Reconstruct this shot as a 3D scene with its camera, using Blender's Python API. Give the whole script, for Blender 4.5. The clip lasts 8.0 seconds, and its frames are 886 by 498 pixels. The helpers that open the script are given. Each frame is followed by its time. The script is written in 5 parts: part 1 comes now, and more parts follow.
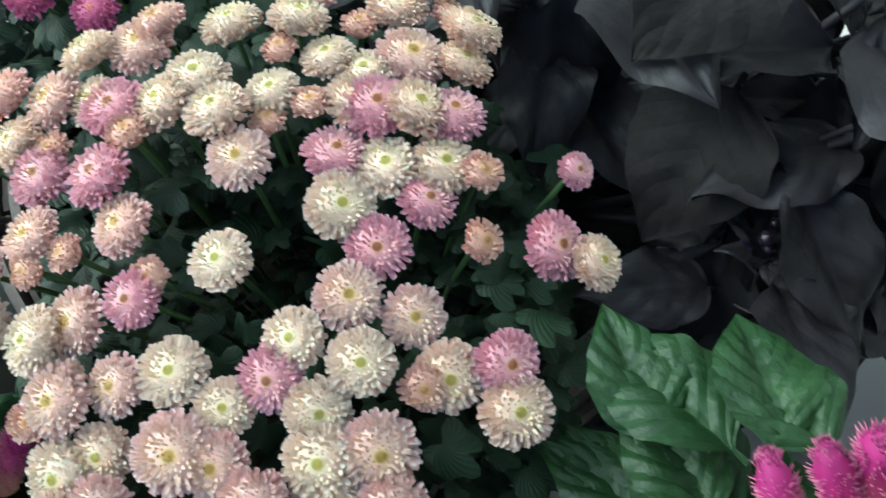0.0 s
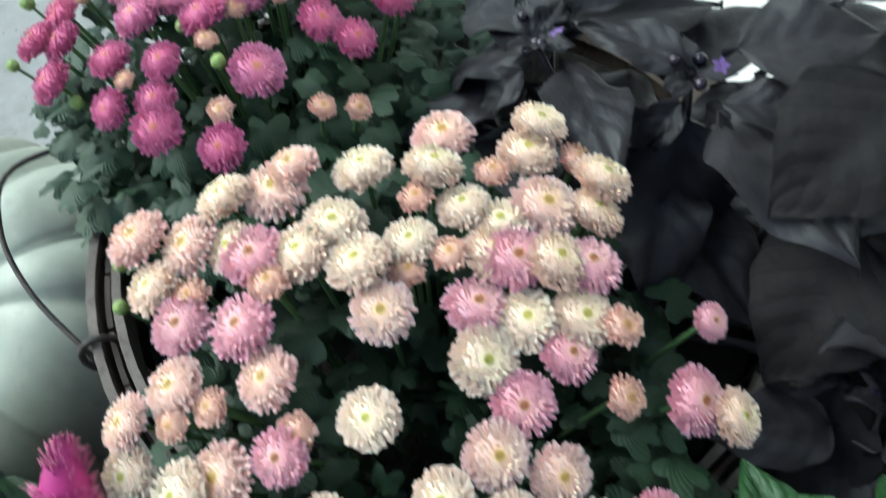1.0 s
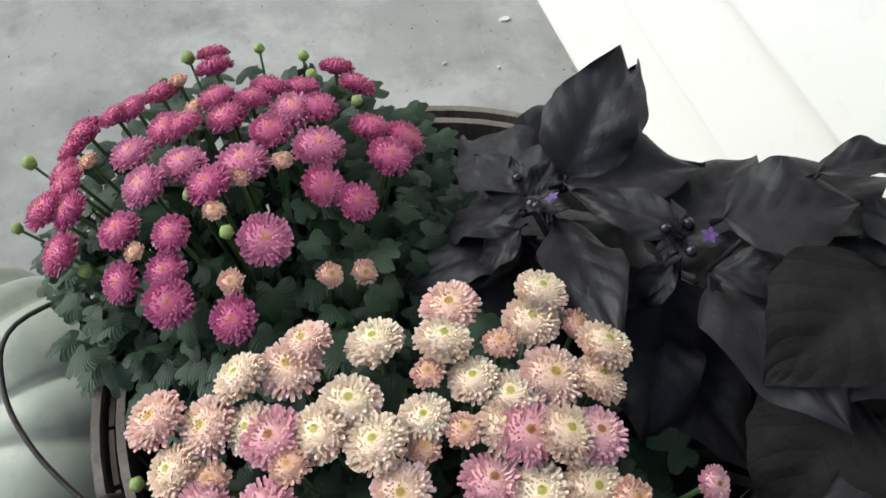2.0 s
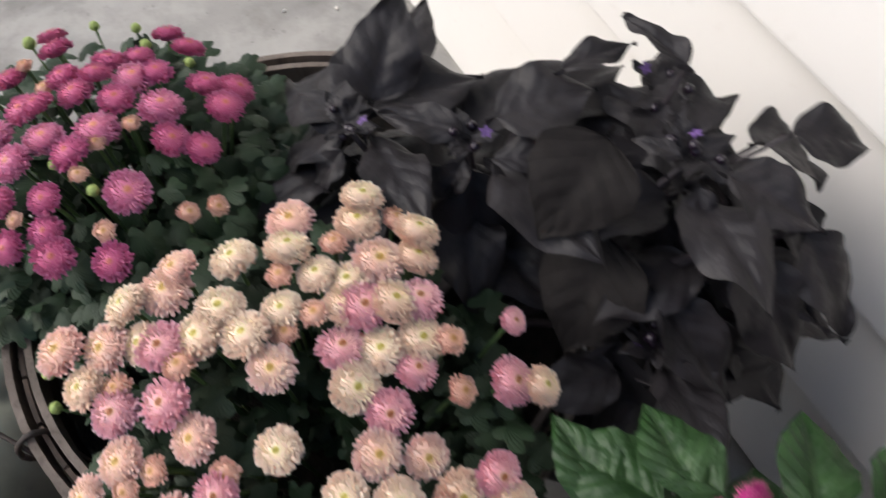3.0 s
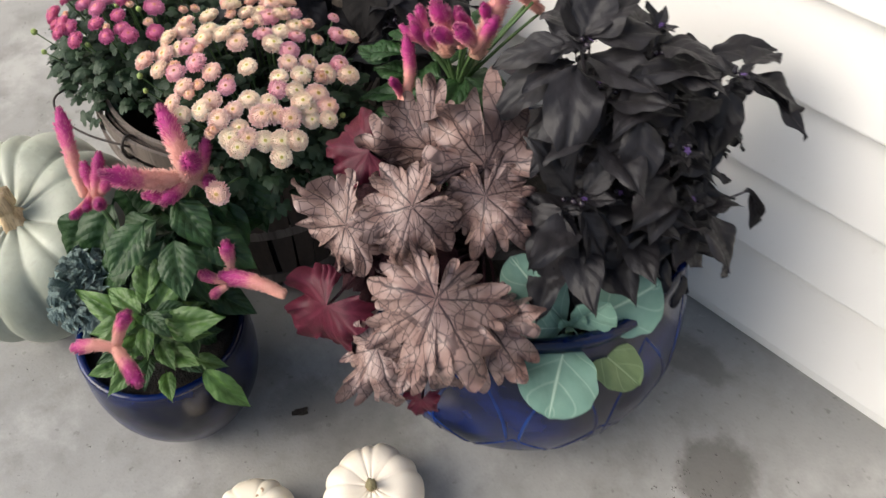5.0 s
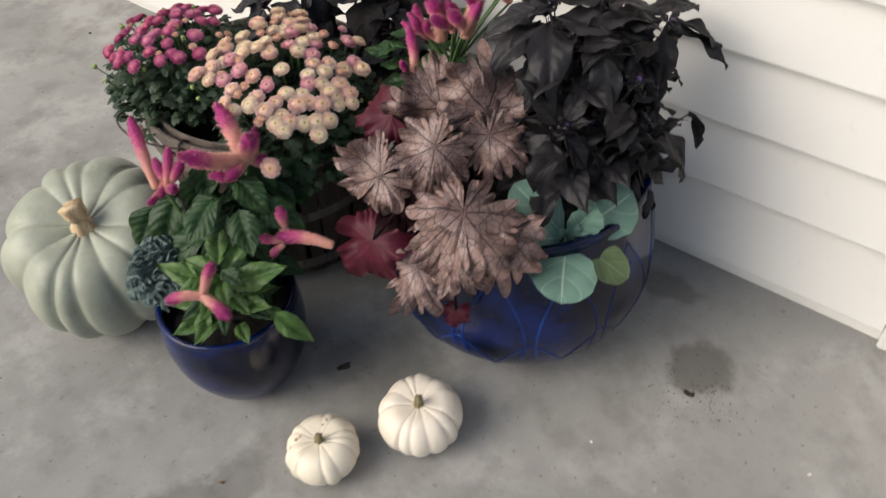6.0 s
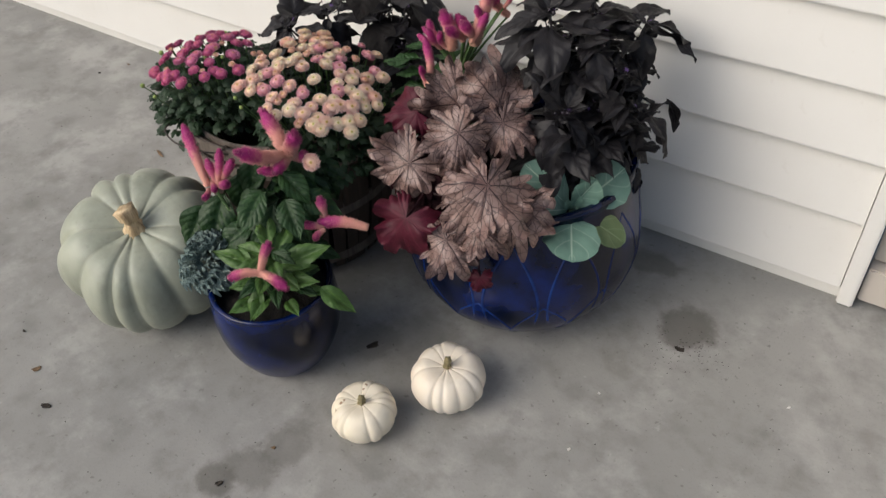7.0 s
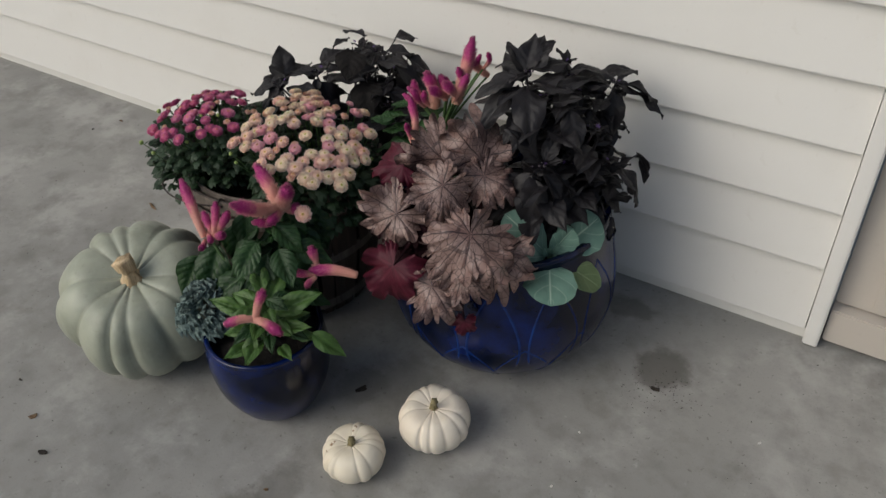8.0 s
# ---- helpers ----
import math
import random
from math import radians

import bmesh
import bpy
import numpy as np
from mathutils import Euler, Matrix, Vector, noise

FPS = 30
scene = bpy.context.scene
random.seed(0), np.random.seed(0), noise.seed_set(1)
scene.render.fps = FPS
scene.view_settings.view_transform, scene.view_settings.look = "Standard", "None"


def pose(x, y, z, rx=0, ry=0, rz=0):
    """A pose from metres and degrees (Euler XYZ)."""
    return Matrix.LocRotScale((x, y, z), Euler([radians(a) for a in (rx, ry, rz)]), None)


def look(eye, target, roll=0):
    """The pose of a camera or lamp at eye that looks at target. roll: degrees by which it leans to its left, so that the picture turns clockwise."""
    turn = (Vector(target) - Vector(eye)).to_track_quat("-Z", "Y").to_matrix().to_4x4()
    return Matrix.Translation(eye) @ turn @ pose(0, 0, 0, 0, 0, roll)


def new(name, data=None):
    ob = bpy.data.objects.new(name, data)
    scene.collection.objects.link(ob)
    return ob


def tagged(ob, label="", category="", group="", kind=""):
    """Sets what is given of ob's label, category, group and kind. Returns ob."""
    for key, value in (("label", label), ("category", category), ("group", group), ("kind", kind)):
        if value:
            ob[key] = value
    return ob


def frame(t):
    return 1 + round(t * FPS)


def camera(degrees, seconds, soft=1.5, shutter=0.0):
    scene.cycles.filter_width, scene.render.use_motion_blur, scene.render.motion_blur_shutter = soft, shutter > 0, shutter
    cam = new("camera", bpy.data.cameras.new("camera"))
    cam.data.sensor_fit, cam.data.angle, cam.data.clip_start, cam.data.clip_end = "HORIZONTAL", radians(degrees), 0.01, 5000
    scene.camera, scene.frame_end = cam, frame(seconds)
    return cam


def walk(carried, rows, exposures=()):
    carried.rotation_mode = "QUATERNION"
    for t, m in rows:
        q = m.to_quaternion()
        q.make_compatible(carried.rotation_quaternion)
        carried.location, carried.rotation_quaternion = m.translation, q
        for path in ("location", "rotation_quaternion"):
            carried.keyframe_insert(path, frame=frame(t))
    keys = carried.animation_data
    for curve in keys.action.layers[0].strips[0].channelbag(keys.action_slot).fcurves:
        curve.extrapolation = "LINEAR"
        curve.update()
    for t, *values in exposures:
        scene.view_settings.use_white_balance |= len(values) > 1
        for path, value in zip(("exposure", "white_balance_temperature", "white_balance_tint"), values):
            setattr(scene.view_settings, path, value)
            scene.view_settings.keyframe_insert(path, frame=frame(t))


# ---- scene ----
cam = camera(56.7, 8.0, soft=1.4, shutter=0.4)
PATH = [
    (0, (-0.728, -0.385, 0.723), (-1.664, -0.162, -1.03), -1.6),
    (0.5, (-0.747, -0.408, 0.733), (-1.699, -0.194, -1.013), -1.6),
    (1, (-0.781, -0.428, 0.751), (-1.778, -0.189, -0.966), -1.3),
    (1.2, (-0.799, -0.434, 0.76), (-1.829, -0.181, -0.936), -1.5),
    (2.3, (-0.823, -0.436, 0.809), (-1.885, -0.052, -0.842), 0.1),
    (2.5, (-0.811, -0.427, 0.823), (-1.837, -0.004, -0.841), 0.0),
    (3, (-0.751, -0.427, 0.862), (-1.602, 0.099, -0.87), 3.0),
    (3.5, (-0.651, -0.434, 0.907), (-1.421, 0.164, -0.84), 3.6),
    (4, (-0.459, -0.504, 1.006), (-1.264, 0.08, -0.729), -0.6),
    (4.5, (-0.297, -0.636, 1.07), (-1.15, 0.028, -0.612), -2.6),
    (4.7, (-0.234, -0.722, 1.082), (-1.097, 0.031, -0.554), -1.6),
    (5.8, (-0.022, -1.035, 1.145), (-0.945, 0.005, -0.293), -3.0),
    (6, (-0.017, -1.098, 1.153), (-0.922, -0.05, -0.29), -4.2),
    (6.5, (0.014, -1.25, 1.176), (-0.857, -0.138, -0.24), -4.9),
    (7, (0.024, -1.329, 1.201), (-0.844, -0.147, -0.159), -3.8),
    (7.5, (0.033, -1.365, 1.221), (-0.837, -0.126, -0.086), -3.2),
    (8, (0.053, -1.382, 1.247), (-0.817, -0.106, -0.023), -3.0),
]
walk(cam, [(t, look(eye, target, roll)) for t, eye, target, roll in PATH],
     exposures=[(0, 0.8, 5250, -11), (0.5, 0.65, 5300, -10), (1.0, 0.92, 5350, -8), (1.2, 0.85, 5450, -6), (2.5, 0.4, 6100, 6), (3, 0.42, 6250, 11), (3.5, 0.72, 6250, 11), (4, 0.5, 6250, 12),
                (4.5, 0.88, 6350, 8), (6, 0.3, 6550, 8), (6.5, 0.26, 6500, 8), (7, 0.05, 6450, 8), (7.5, -0.24, 6450, 8), (8, -0.45, 6350, 6)])


# ---------------------------------------------------------------- light
world = bpy.data.worlds.new("sky")
scene.world = world
world.use_nodes = True
wn = world.node_tree.nodes
sky = wn.new("ShaderNodeTexSky")
sky.sky_type, sky.sun_disc = "NISHITA", False
sky.sun_elevation, sky.sun_rotation = radians(38), radians(213)
sky.air_density, sky.dust_density, sky.ozone_density = 1.0, 4.0, 1.0
world.node_tree.links.new(sky.outputs[0], wn["Background"].inputs[0])
wn["Background"].inputs[1].default_value = 0.12

sun_data = bpy.data.lights.new("sun", "SUN")
sun_data.energy, sun_data.angle, sun_data.color = 1.6, radians(50), (1.0, 0.975, 0.94)
sun = new("sun", sun_data)
sun.matrix_world = look((-1.8, -2.8, 2.6), (0, 0, 0))


# ---------------------------------------------------------------- materials
def ramp_of(nt, stops, interpolation="LINEAR"):
    r = nt.nodes.new("ShaderNodeValToRGB")
    r.color_ramp.interpolation = interpolation
    while len(r.color_ramp.elements) < len(stops):
        r.color_ramp.elements.new(0.5)
    for e, (p, c) in zip(r.color_ramp.elements, stops):
        e.position, e.color = p, (*c, 1)
    return r


class Mat:
    """A principled material with small helpers for wiring nodes."""

    def __init__(self, name, color, rough=0.6, **more):
        self.m = bpy.data.materials.new(name)
        self.m.use_nodes = True
        self.nt = self.m.node_tree
        self.b = self.nt.nodes["Principled BSDF"]
        self.b.inputs["Base Color"].default_value = (*color, 1)
        self.b.inputs["Roughness"].default_value = rough
        for k, v in more.items():
            self.b.inputs[k.replace("_", " ")].default_value = v

    def node(self, kind, **attrs):
        n = self.nt.nodes.new(kind)
        for k, v in attrs.items():
            if k == "operation":
                n.operation = v
            elif k == "blend":
                n.data_type, n.blend_type = "RGBA", v
        return n

    def link(self, a, b):
        self.nt.links.new(a, b)

    def coords(self, kind="Object"):
        return self.node("ShaderNodeTexCoord").outputs[kind]

    def noise(self, scale, detail=4.0, vec=None, rough=0.55):
        n = self.node("ShaderNodeTexNoise")
        n.inputs["Scale"].default_value, n.inputs["Detail"].default_value = scale, detail
        n.inputs["Roughness"].default_value = rough
        self.link(vec or self.coords(), n.inputs["Vector"])
        return n.outputs["Fac"]

    def math(self, op, a, b=0.0, c=0.0, clamp=False):
        n = self.node("ShaderNodeMath", operation=op)
        n.use_clamp = clamp
        for i, v in enumerate((a, b, c)):
            if isinstance(v, (int, float)):
                n.inputs[i].default_value = v
            else:
                self.link(v, n.inputs[i])
        return n.outputs[0]

    def ramp(self, fac, stops):
        r = ramp_of(self.nt, stops)
        self.link(fac, r.inputs[0])
        return r.outputs[0]

    def mix(self, fac, a, b, blend="MIX"):
        n = self.node("ShaderNodeMix", blend=blend)
        for i, v in ((0, fac), (6, a), (7, b)):
            if isinstance(v, (int, float)):
                n.inputs[i].default_value = v
            elif isinstance(v, tuple):
                n.inputs[i].default_value = (*v, 1)
            else:
                self.link(v, n.inputs[i])
        return n.outputs[2]

    def step(self, fac, lo, hi):
        n = self.node("ShaderNodeMapRange")
        n.interpolation_type = "SMOOTHSTEP"
        n.inputs["From Min"].default_value, n.inputs["From Max"].default_value = lo, hi
        self.link(fac, n.inputs[0])
        return n.outputs[0]

    def color(self, socket):
        self.link(socket, self.b.inputs["Base Color"])

    def bump(self, height, strength=0.3, dist=0.002):
        n = self.node("ShaderNodeBump")
        n.inputs["Strength"].default_value, n.inputs["Distance"].default_value = strength, dist
        self.link(height, n.inputs["Height"])
        self.link(n.outputs[0], self.b.inputs["Normal"])

    def random(self):
        return self.node("ShaderNodeObjectInfo").outputs["Random"]

    def uv(self):
        s = self.node("ShaderNodeSeparateXYZ")
        self.link(self.coords("UV"), s.inputs[0])
        return s.outputs[0], s.outputs[1]


def mat_concrete():
    M = Mat("concrete", (0.3, 0.29, 0.27), 0.85)
    big = M.noise(1.7, 5)
    mid = M.noise(14, 6)
    fine = M.noise(220, 3)
    c = M.ramp(big, [(0.32, (0.222, 0.217, 0.205)), (0.68, (0.335, 0.327, 0.310))])
    c = M.mix(M.math("MULTIPLY", M.step(mid, 0.45, 0.75), 0.7), c, (0.20, 0.196, 0.184))
    c = M.mix(M.math("MULTIPLY", M.step(fine, 0.55, 0.75), 0.35), c, (0.17, 0.165, 0.155))
    grit = M.noise(75, 2)
    c = M.mix(M.math("MULTIPLY", M.step(grit, 0.66, 0.72), 0.55), c, (0.12, 0.115, 0.105))
    pale = M.noise(31, 3)
    c = M.mix(M.math("MULTIPLY", M.step(pale, 0.68, 0.78), 0.5), c, (0.45, 0.44, 0.42))
    cloud = M.noise(5.5, 6, None, 0.65)
    c = M.mix(M.math("MULTIPLY", M.step(cloud, 0.47, 0.66), 0.6), c, (0.42, 0.412, 0.39))
    c = M.mix(M.math("MULTIPLY", M.step(M.noise(8.5, 6, None, 0.65), 0.50, 0.68), 0.5), c, (0.17, 0.164, 0.15))
    # damp marks left by pots, plus painted shade, each with its own outline
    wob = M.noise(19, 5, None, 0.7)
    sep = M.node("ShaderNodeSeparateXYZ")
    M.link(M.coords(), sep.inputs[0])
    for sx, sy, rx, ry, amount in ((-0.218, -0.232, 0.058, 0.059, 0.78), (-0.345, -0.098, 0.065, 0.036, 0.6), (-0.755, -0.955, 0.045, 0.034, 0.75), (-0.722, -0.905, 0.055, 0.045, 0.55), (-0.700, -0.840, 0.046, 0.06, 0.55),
                                   # these two put the shade behind the small pot into the floor colour
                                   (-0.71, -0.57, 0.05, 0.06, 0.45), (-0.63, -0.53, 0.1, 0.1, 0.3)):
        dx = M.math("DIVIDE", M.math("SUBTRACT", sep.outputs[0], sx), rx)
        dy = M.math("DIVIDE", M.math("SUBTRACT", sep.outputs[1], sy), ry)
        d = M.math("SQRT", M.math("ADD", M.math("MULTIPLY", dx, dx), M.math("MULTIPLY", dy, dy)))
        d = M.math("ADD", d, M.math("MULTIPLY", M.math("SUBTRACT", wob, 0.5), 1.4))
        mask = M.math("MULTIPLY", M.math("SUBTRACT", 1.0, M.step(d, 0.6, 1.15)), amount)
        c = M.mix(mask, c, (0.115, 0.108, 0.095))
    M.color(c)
    h = M.math("ADD", M.math("MULTIPLY", fine, 0.5), mid)
    M.bump(h, 0.35, 0.002)
    M.link(M.math("MULTIPLY_ADD", mid, 0.25, 0.65), M.b.inputs["Roughness"])
    return M.m


def mat_paint(name, color, dirt=(0.5, 0.46, 0.4), amount=0.16):
    M = Mat(name, color, 0.5)
    n = M.noise(3.0, 6)
    f = M.noise(60, 3)
    c = M.mix(M.math("MULTIPLY", M.step(n, 0.45, 0.8), amount), color, dirt)
    c = M.mix(M.math("MULTIPLY", M.step(f, 0.62, 0.74), 0.12), c, dirt)
    M.color(c)
    M.bump(M.noise(130, 3), 0.08, 0.001)
    return M.m


def mat_leaf(name, dark, light, vein, rough=0.45, veins=7.0, vein_amount=0.6, bulge=0.5, sheen=0.4, relief=0.28):
    """A leaf: midrib at v=0.5, side veins that slant towards the tip."""
    M = Mat(name, dark, rough)
    u, v = M.uv()
    off = M.math("ABSOLUTE", M.math("SUBTRACT", v, 0.5))
    slant = M.math("SUBTRACT", u, M.math("MULTIPLY", off, 0.62))
    wave = M.math("ABSOLUTE", M.math("SUBTRACT", M.math("FRACT", M.math("MULTIPLY", slant, veins)), 0.5))
    side = M.math("SUBTRACT", 1.0, M.step(wave, 0.01, 0.07))
    rib = M.math("SUBTRACT", 1.0, M.step(off, 0.006, 0.028))
    mask = M.math("MAXIMUM", rib, M.math("MULTIPLY", side, 0.4))
    n = M.noise(4, 5)
    c = M.mix(M.step(n, 0.3, 0.75), dark, light)
    c = M.mix(M.math("MULTIPLY", M.random(), 0.55), c, dark)
    c = M.mix(M.math("MULTIPLY", mask, vein_amount), c, vein)
    M.color(c)
    fine = M.noise(22, 4)
    crease = M.noise(7, 3)
    lift = M.math("ADD", M.math("MULTIPLY", M.math("POWER", wave, 0.5), bulge), M.math("MULTIPLY", crease, 1.2))
    M.bump(M.math("ADD", lift, M.math("MULTIPLY", fine, 0.3)), relief, 0.003)
    M.link(M.math("MULTIPLY_ADD", fine, 0.25, rough - 0.1), M.b.inputs["Roughness"])
    M.b.inputs["Specular IOR Level"].default_value = sheen
    return M.m


def mat_palmate(name, pale, warm, vein, vein_amount=0.85, vary=0.6, ribs=7.5, width=0.024, edge=(0.42, 0.62), mesh=0.5):
    """Leaf blades: u runs out from the stalk joint, v counts lobes; a main vein along each lobe, side veins off it."""
    M = Mat(name, pale, 0.5)
    u, v = M.uv()
    wob = M.math("MULTIPLY", M.math("SUBTRACT", M.noise(5, 3), 0.5), 0.3)
    f = M.math("ABSOLUTE", M.math("SUBTRACT", M.math("FRACT", M.math("ADD", v, wob)), 0.5))
    across = M.math("MULTIPLY", f, M.math("ADD", u, 0.04))
    main = M.math("SUBTRACT", 1.0, M.step(M.math("ADD", across, M.math("MULTIPLY", u, width * 0.7)), width * 0.5, width * 1.25))
    slant = M.math("SUBTRACT", M.math("MULTIPLY", u, ribs), M.math("MULTIPLY", f, 3.4))
    near = M.math("ABSOLUTE", M.math("SUBTRACT", M.math("FRACT", M.math("ADD", slant, M.math("MULTIPLY", wob, 3.0))), 0.5))
    side = M.math("SUBTRACT", 1.0, M.step(near, 0.015, 0.075))
    vor = M.node("ShaderNodeTexVoronoi")
    vor.feature = "DISTANCE_TO_EDGE"
    vor.inputs["Scale"].default_value = 8.0
    M.link(M.coords(), vor.inputs["Vector"])
    net = M.math("SUBTRACT", 1.0, M.step(vor.outputs[0], 0.01, 0.06))
    mask = M.math("MAXIMUM", main, M.math("MAXIMUM", M.math("MULTIPLY", side, 0.8), M.math("MULTIPLY", net, mesh)))
    n = M.noise(5, 5)
    c = M.mix(M.step(n, 0.3, 0.75), pale, warm)
    c = M.mix(M.math("MULTIPLY", M.random(), vary), c, warm)
    c = M.mix(M.step(u, *edge), c, warm)
    c = M.mix(M.math("MULTIPLY", mask, vein_amount), c, vein)
    M.color(c)
    M.bump(M.math("SUBTRACT", M.math("MULTIPLY", n, 1.0), M.math("MULTIPLY", mask, 0.5)), 0.15, 0.004)
    return M.m


def mat_petals(name, stops, tip, tip_amount=0.35, vary=(1, 1, 1), vary_amount=0.4):
    """Petals: colour by ring from the eye outwards (v), paler or deeper at the tip (u)."""
    M = Mat(name, stops[-1][1], 0.65)
    u, v = M.uv()
    c = M.ramp(v, stops)
    # deeper petal bases: partly their own colour, partly painted shade between petals
    c = M.mix(M.math("MULTIPLY", M.math("SUBTRACT", 1.0, M.step(u, 0.1, 0.75)), 0.35), c, (0.88, 0.71, 0.71), "MULTIPLY")
    c = M.mix(M.math("MULTIPLY", M.step(u, 0.35, 1.0), tip_amount), c, tip)
    c = M.mix(M.math("MULTIPLY", M.random(), vary_amount), c, vary, "MULTIPLY")
    M.color(c)
    M.b.inputs["Subsurface Weight"].default_value = 0.4
    M.b.inputs["Subsurface Radius"].default_value = (1.0, 0.7, 0.6)
    M.b.inputs["Subsurface Scale"].default_value = 0.004
    return M.m


def mat_plume():
    M = Mat("celosia_plume", (0.5, 0.05, 0.25), 0.7)
    u, v = M.uv()
    n = M.noise(90, 3)
    s = M.math("ADD", u, M.math("MULTIPLY", M.math("SUBTRACT", n, 0.5), 0.3))
    c = M.ramp(s, [(0.0, (0.62, 0.36, 0.26)), (0.56, (0.62, 0.28, 0.24)), (0.70, (0.48, 0.08, 0.20)), (0.82, (0.36, 0.016, 0.16)), (1.0, (0.25, 0.007, 0.11))])
    c = M.mix(M.math("MULTIPLY", M.step(v, 0.3, 1.0), 0.34), c, (0.88, 0.50, 0.46))
    M.color(c)
    return M.m


def mat_pumpkin(name, base, light, groove, speck=0.0):
    M = Mat(name, base, 0.45)
    u, v = M.uv()
    n = M.noise(9, 5)
    f = M.noise(90, 3)
    c = M.mix(M.step(n, 0.3, 0.72), base, light)
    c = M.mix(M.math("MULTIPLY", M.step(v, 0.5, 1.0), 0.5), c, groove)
    grain = M.node("ShaderNodeMapping")
    grain.inputs["Scale"].default_value = (1, 1, 0.22)
    M.link(M.coords(), grain.inputs[0])
    streak = M.noise(38, 5, grain.outputs[0])
    c = M.mix(M.math("MULTIPLY", M.step(streak, 0.48, 0.70), 0.45), c, light)
    c = M.mix(M.math("MULTIPLY", M.step(f, 0.6, 0.72), 0.16), c, groove)
    if speck:
        s = M.noise(55, 2)
        c = M.mix(M.math("MULTIPLY", M.math("MULTIPLY", M.step(s, 0.66, 0.7), M.math("SUBTRACT", 1.0, M.step(u, 0.25, 0.5))), speck), c, (0.25, 0.13, 0.05))
    M.color(c)
    M.bump(M.math("ADD", n, M.math("MULTIPLY", f, 0.3)), 0.15, 0.004)
    M.b.inputs["Subsurface Weight"].default_value = 0.05
    M.b.inputs["Subsurface Radius"].default_value = (0.01, 0.01, 0.006)
    return M.m


def mat_wood(name, dark, light, rough=0.75, scale=30):
    M = Mat(name, dark, rough)
    mp = M.node("ShaderNodeMapping")
    mp.inputs["Scale"].default_value = (1, 1, 0.12)
    M.link(M.coords(), mp.inputs[0])
    n = M.noise(scale, 5, mp.outputs[0])
    g = M.noise(scale * 7, 3, mp.outputs[0])
    c = M.mix(M.step(n, 0.3, 0.7), dark, light)
    c = M.mix(M.math("MULTIPLY", M.random(), 0.4), c, dark)
    c = M.mix(M.math("MULTIPLY", M.step(g, 0.5, 0.7), 0.4), c, (0.03, 0.022, 0.016))
    M.color(c)
    M.bump(g, 0.4, 0.002)
    return M.m


def mat_glaze(name, deep, bright, dimple=0.0):
    M = Mat(name, deep, 0.16)
    n = M.noise(11, 5)
    f = M.noise(60, 3)
    c = M.mix(M.step(n, 0.38, 0.75), deep, bright)
    c = M.mix(M.math("MULTIPLY", M.step(f, 0.55, 0.8), 0.5), c, (0.004, 0.005, 0.016))
    M.color(c)
    M.bump(M.math("ADD", n, M.math("MULTIPLY", M.noise(48, 2), dimple)), 0.12 + dimple, 0.004)
    M.b.inputs["Coat Weight"].default_value = 0.1
    M.b.inputs["Specular IOR Level"].default_value = 0.35
    M.b.inputs["Coat Roughness"].default_value = 0.06
    M.link(M.math("MULTIPLY_ADD", f, 0.2, 0.1), M.b.inputs["Roughness"])
    return M.m


def mat_noisy(name, dark, light, scale, rough=0.8, bump=0.5):
    M = Mat(name, dark, rough)
    n = M.noise(scale, 5)
    M.color(M.mix(M.step(n, 0.3, 0.7), dark, light))
    M.bump(M.noise(scale * 3, 3), bump, 0.003)
    return M.m


CONCRETE = mat_concrete()
WHITE = mat_paint("white_siding_paint", (0.71, 0.695, 0.665))
TRIM = mat_paint("white_trim_paint", (0.73, 0.715, 0.685))
BEIGE = mat_paint("beige_door_paint", (0.50, 0.455, 0.405), (0.35, 0.31, 0.27))
PEPPER = mat_leaf("black_pepper_leaf", (0.0095, 0.0084, 0.0100), (0.0195, 0.0170, 0.0195), (0.030, 0.026, 0.031), 0.52, 6.0, 0.16, 0.35, 0.32, 0.26)
PEPPER_BROWN = mat_leaf("brown_black_leaf", (0.008, 0.0068, 0.0066), (0.014, 0.012, 0.0115), (0.006, 0.005, 0.005), 0.7, 6.0, 0.2, 0.6, 0.16, 0.4)
GREEN = mat_leaf("celosia_green_leaf", (0.012, 0.035, 0.010), (0.026, 0.068, 0.018), (0.08, 0.145, 0.055), 0.44, 7.0, 0.34, 0.7, 0.3, 0.34)
LIME = mat_leaf("light_green_leaf", (0.042, 0.092, 0.018), (0.075, 0.155, 0.030), (0.16, 0.26, 0.09), 0.45, 7.0, 0.3, 0.5)
MUM_LEAF = mat_leaf("mum_leaf", (0.010, 0.027, 0.010), (0.022, 0.050, 0.018), (0.045, 0.08, 0.038), 0.55, 6.0, 0.3, 0.5)
STEM = mat_noisy("green_stem", (0.05, 0.10, 0.03), (0.09, 0.16, 0.05), 60, 0.6, 0.2)
DARK_STEM = mat_noisy("black_purple_stem", (0.015, 0.012, 0.016), (0.03, 0.022, 0.028), 60, 0.6, 0.2)
PALE_STEM = mat_noisy("pale_stem", (0.20, 0.32, 0.18), (0.30, 0.42, 0.26), 50, 0.5, 0.2)
CABBAGE = mat_leaf("glaucous_cabbage_leaf", (0.125, 0.225, 0.178), (0.175, 0.285, 0.225), (0.40, 0.52, 0.40), 0.5, 4.0, 0.75, 0.4, 0.3, 0.2)
CABBAGE_OLD = mat_leaf("olive_cabbage_leaf", (0.12, 0.17, 0.075), (0.16, 0.215, 0.10), (0.32, 0.40, 0.22), 0.5, 4.0, 0.6, 0.4, 0.3, 0.2)
KALE = mat_noisy("blue_green_kale", (0.15, 0.225, 0.21), (0.34, 0.43, 0.40), 55, 0.6, 0.8)
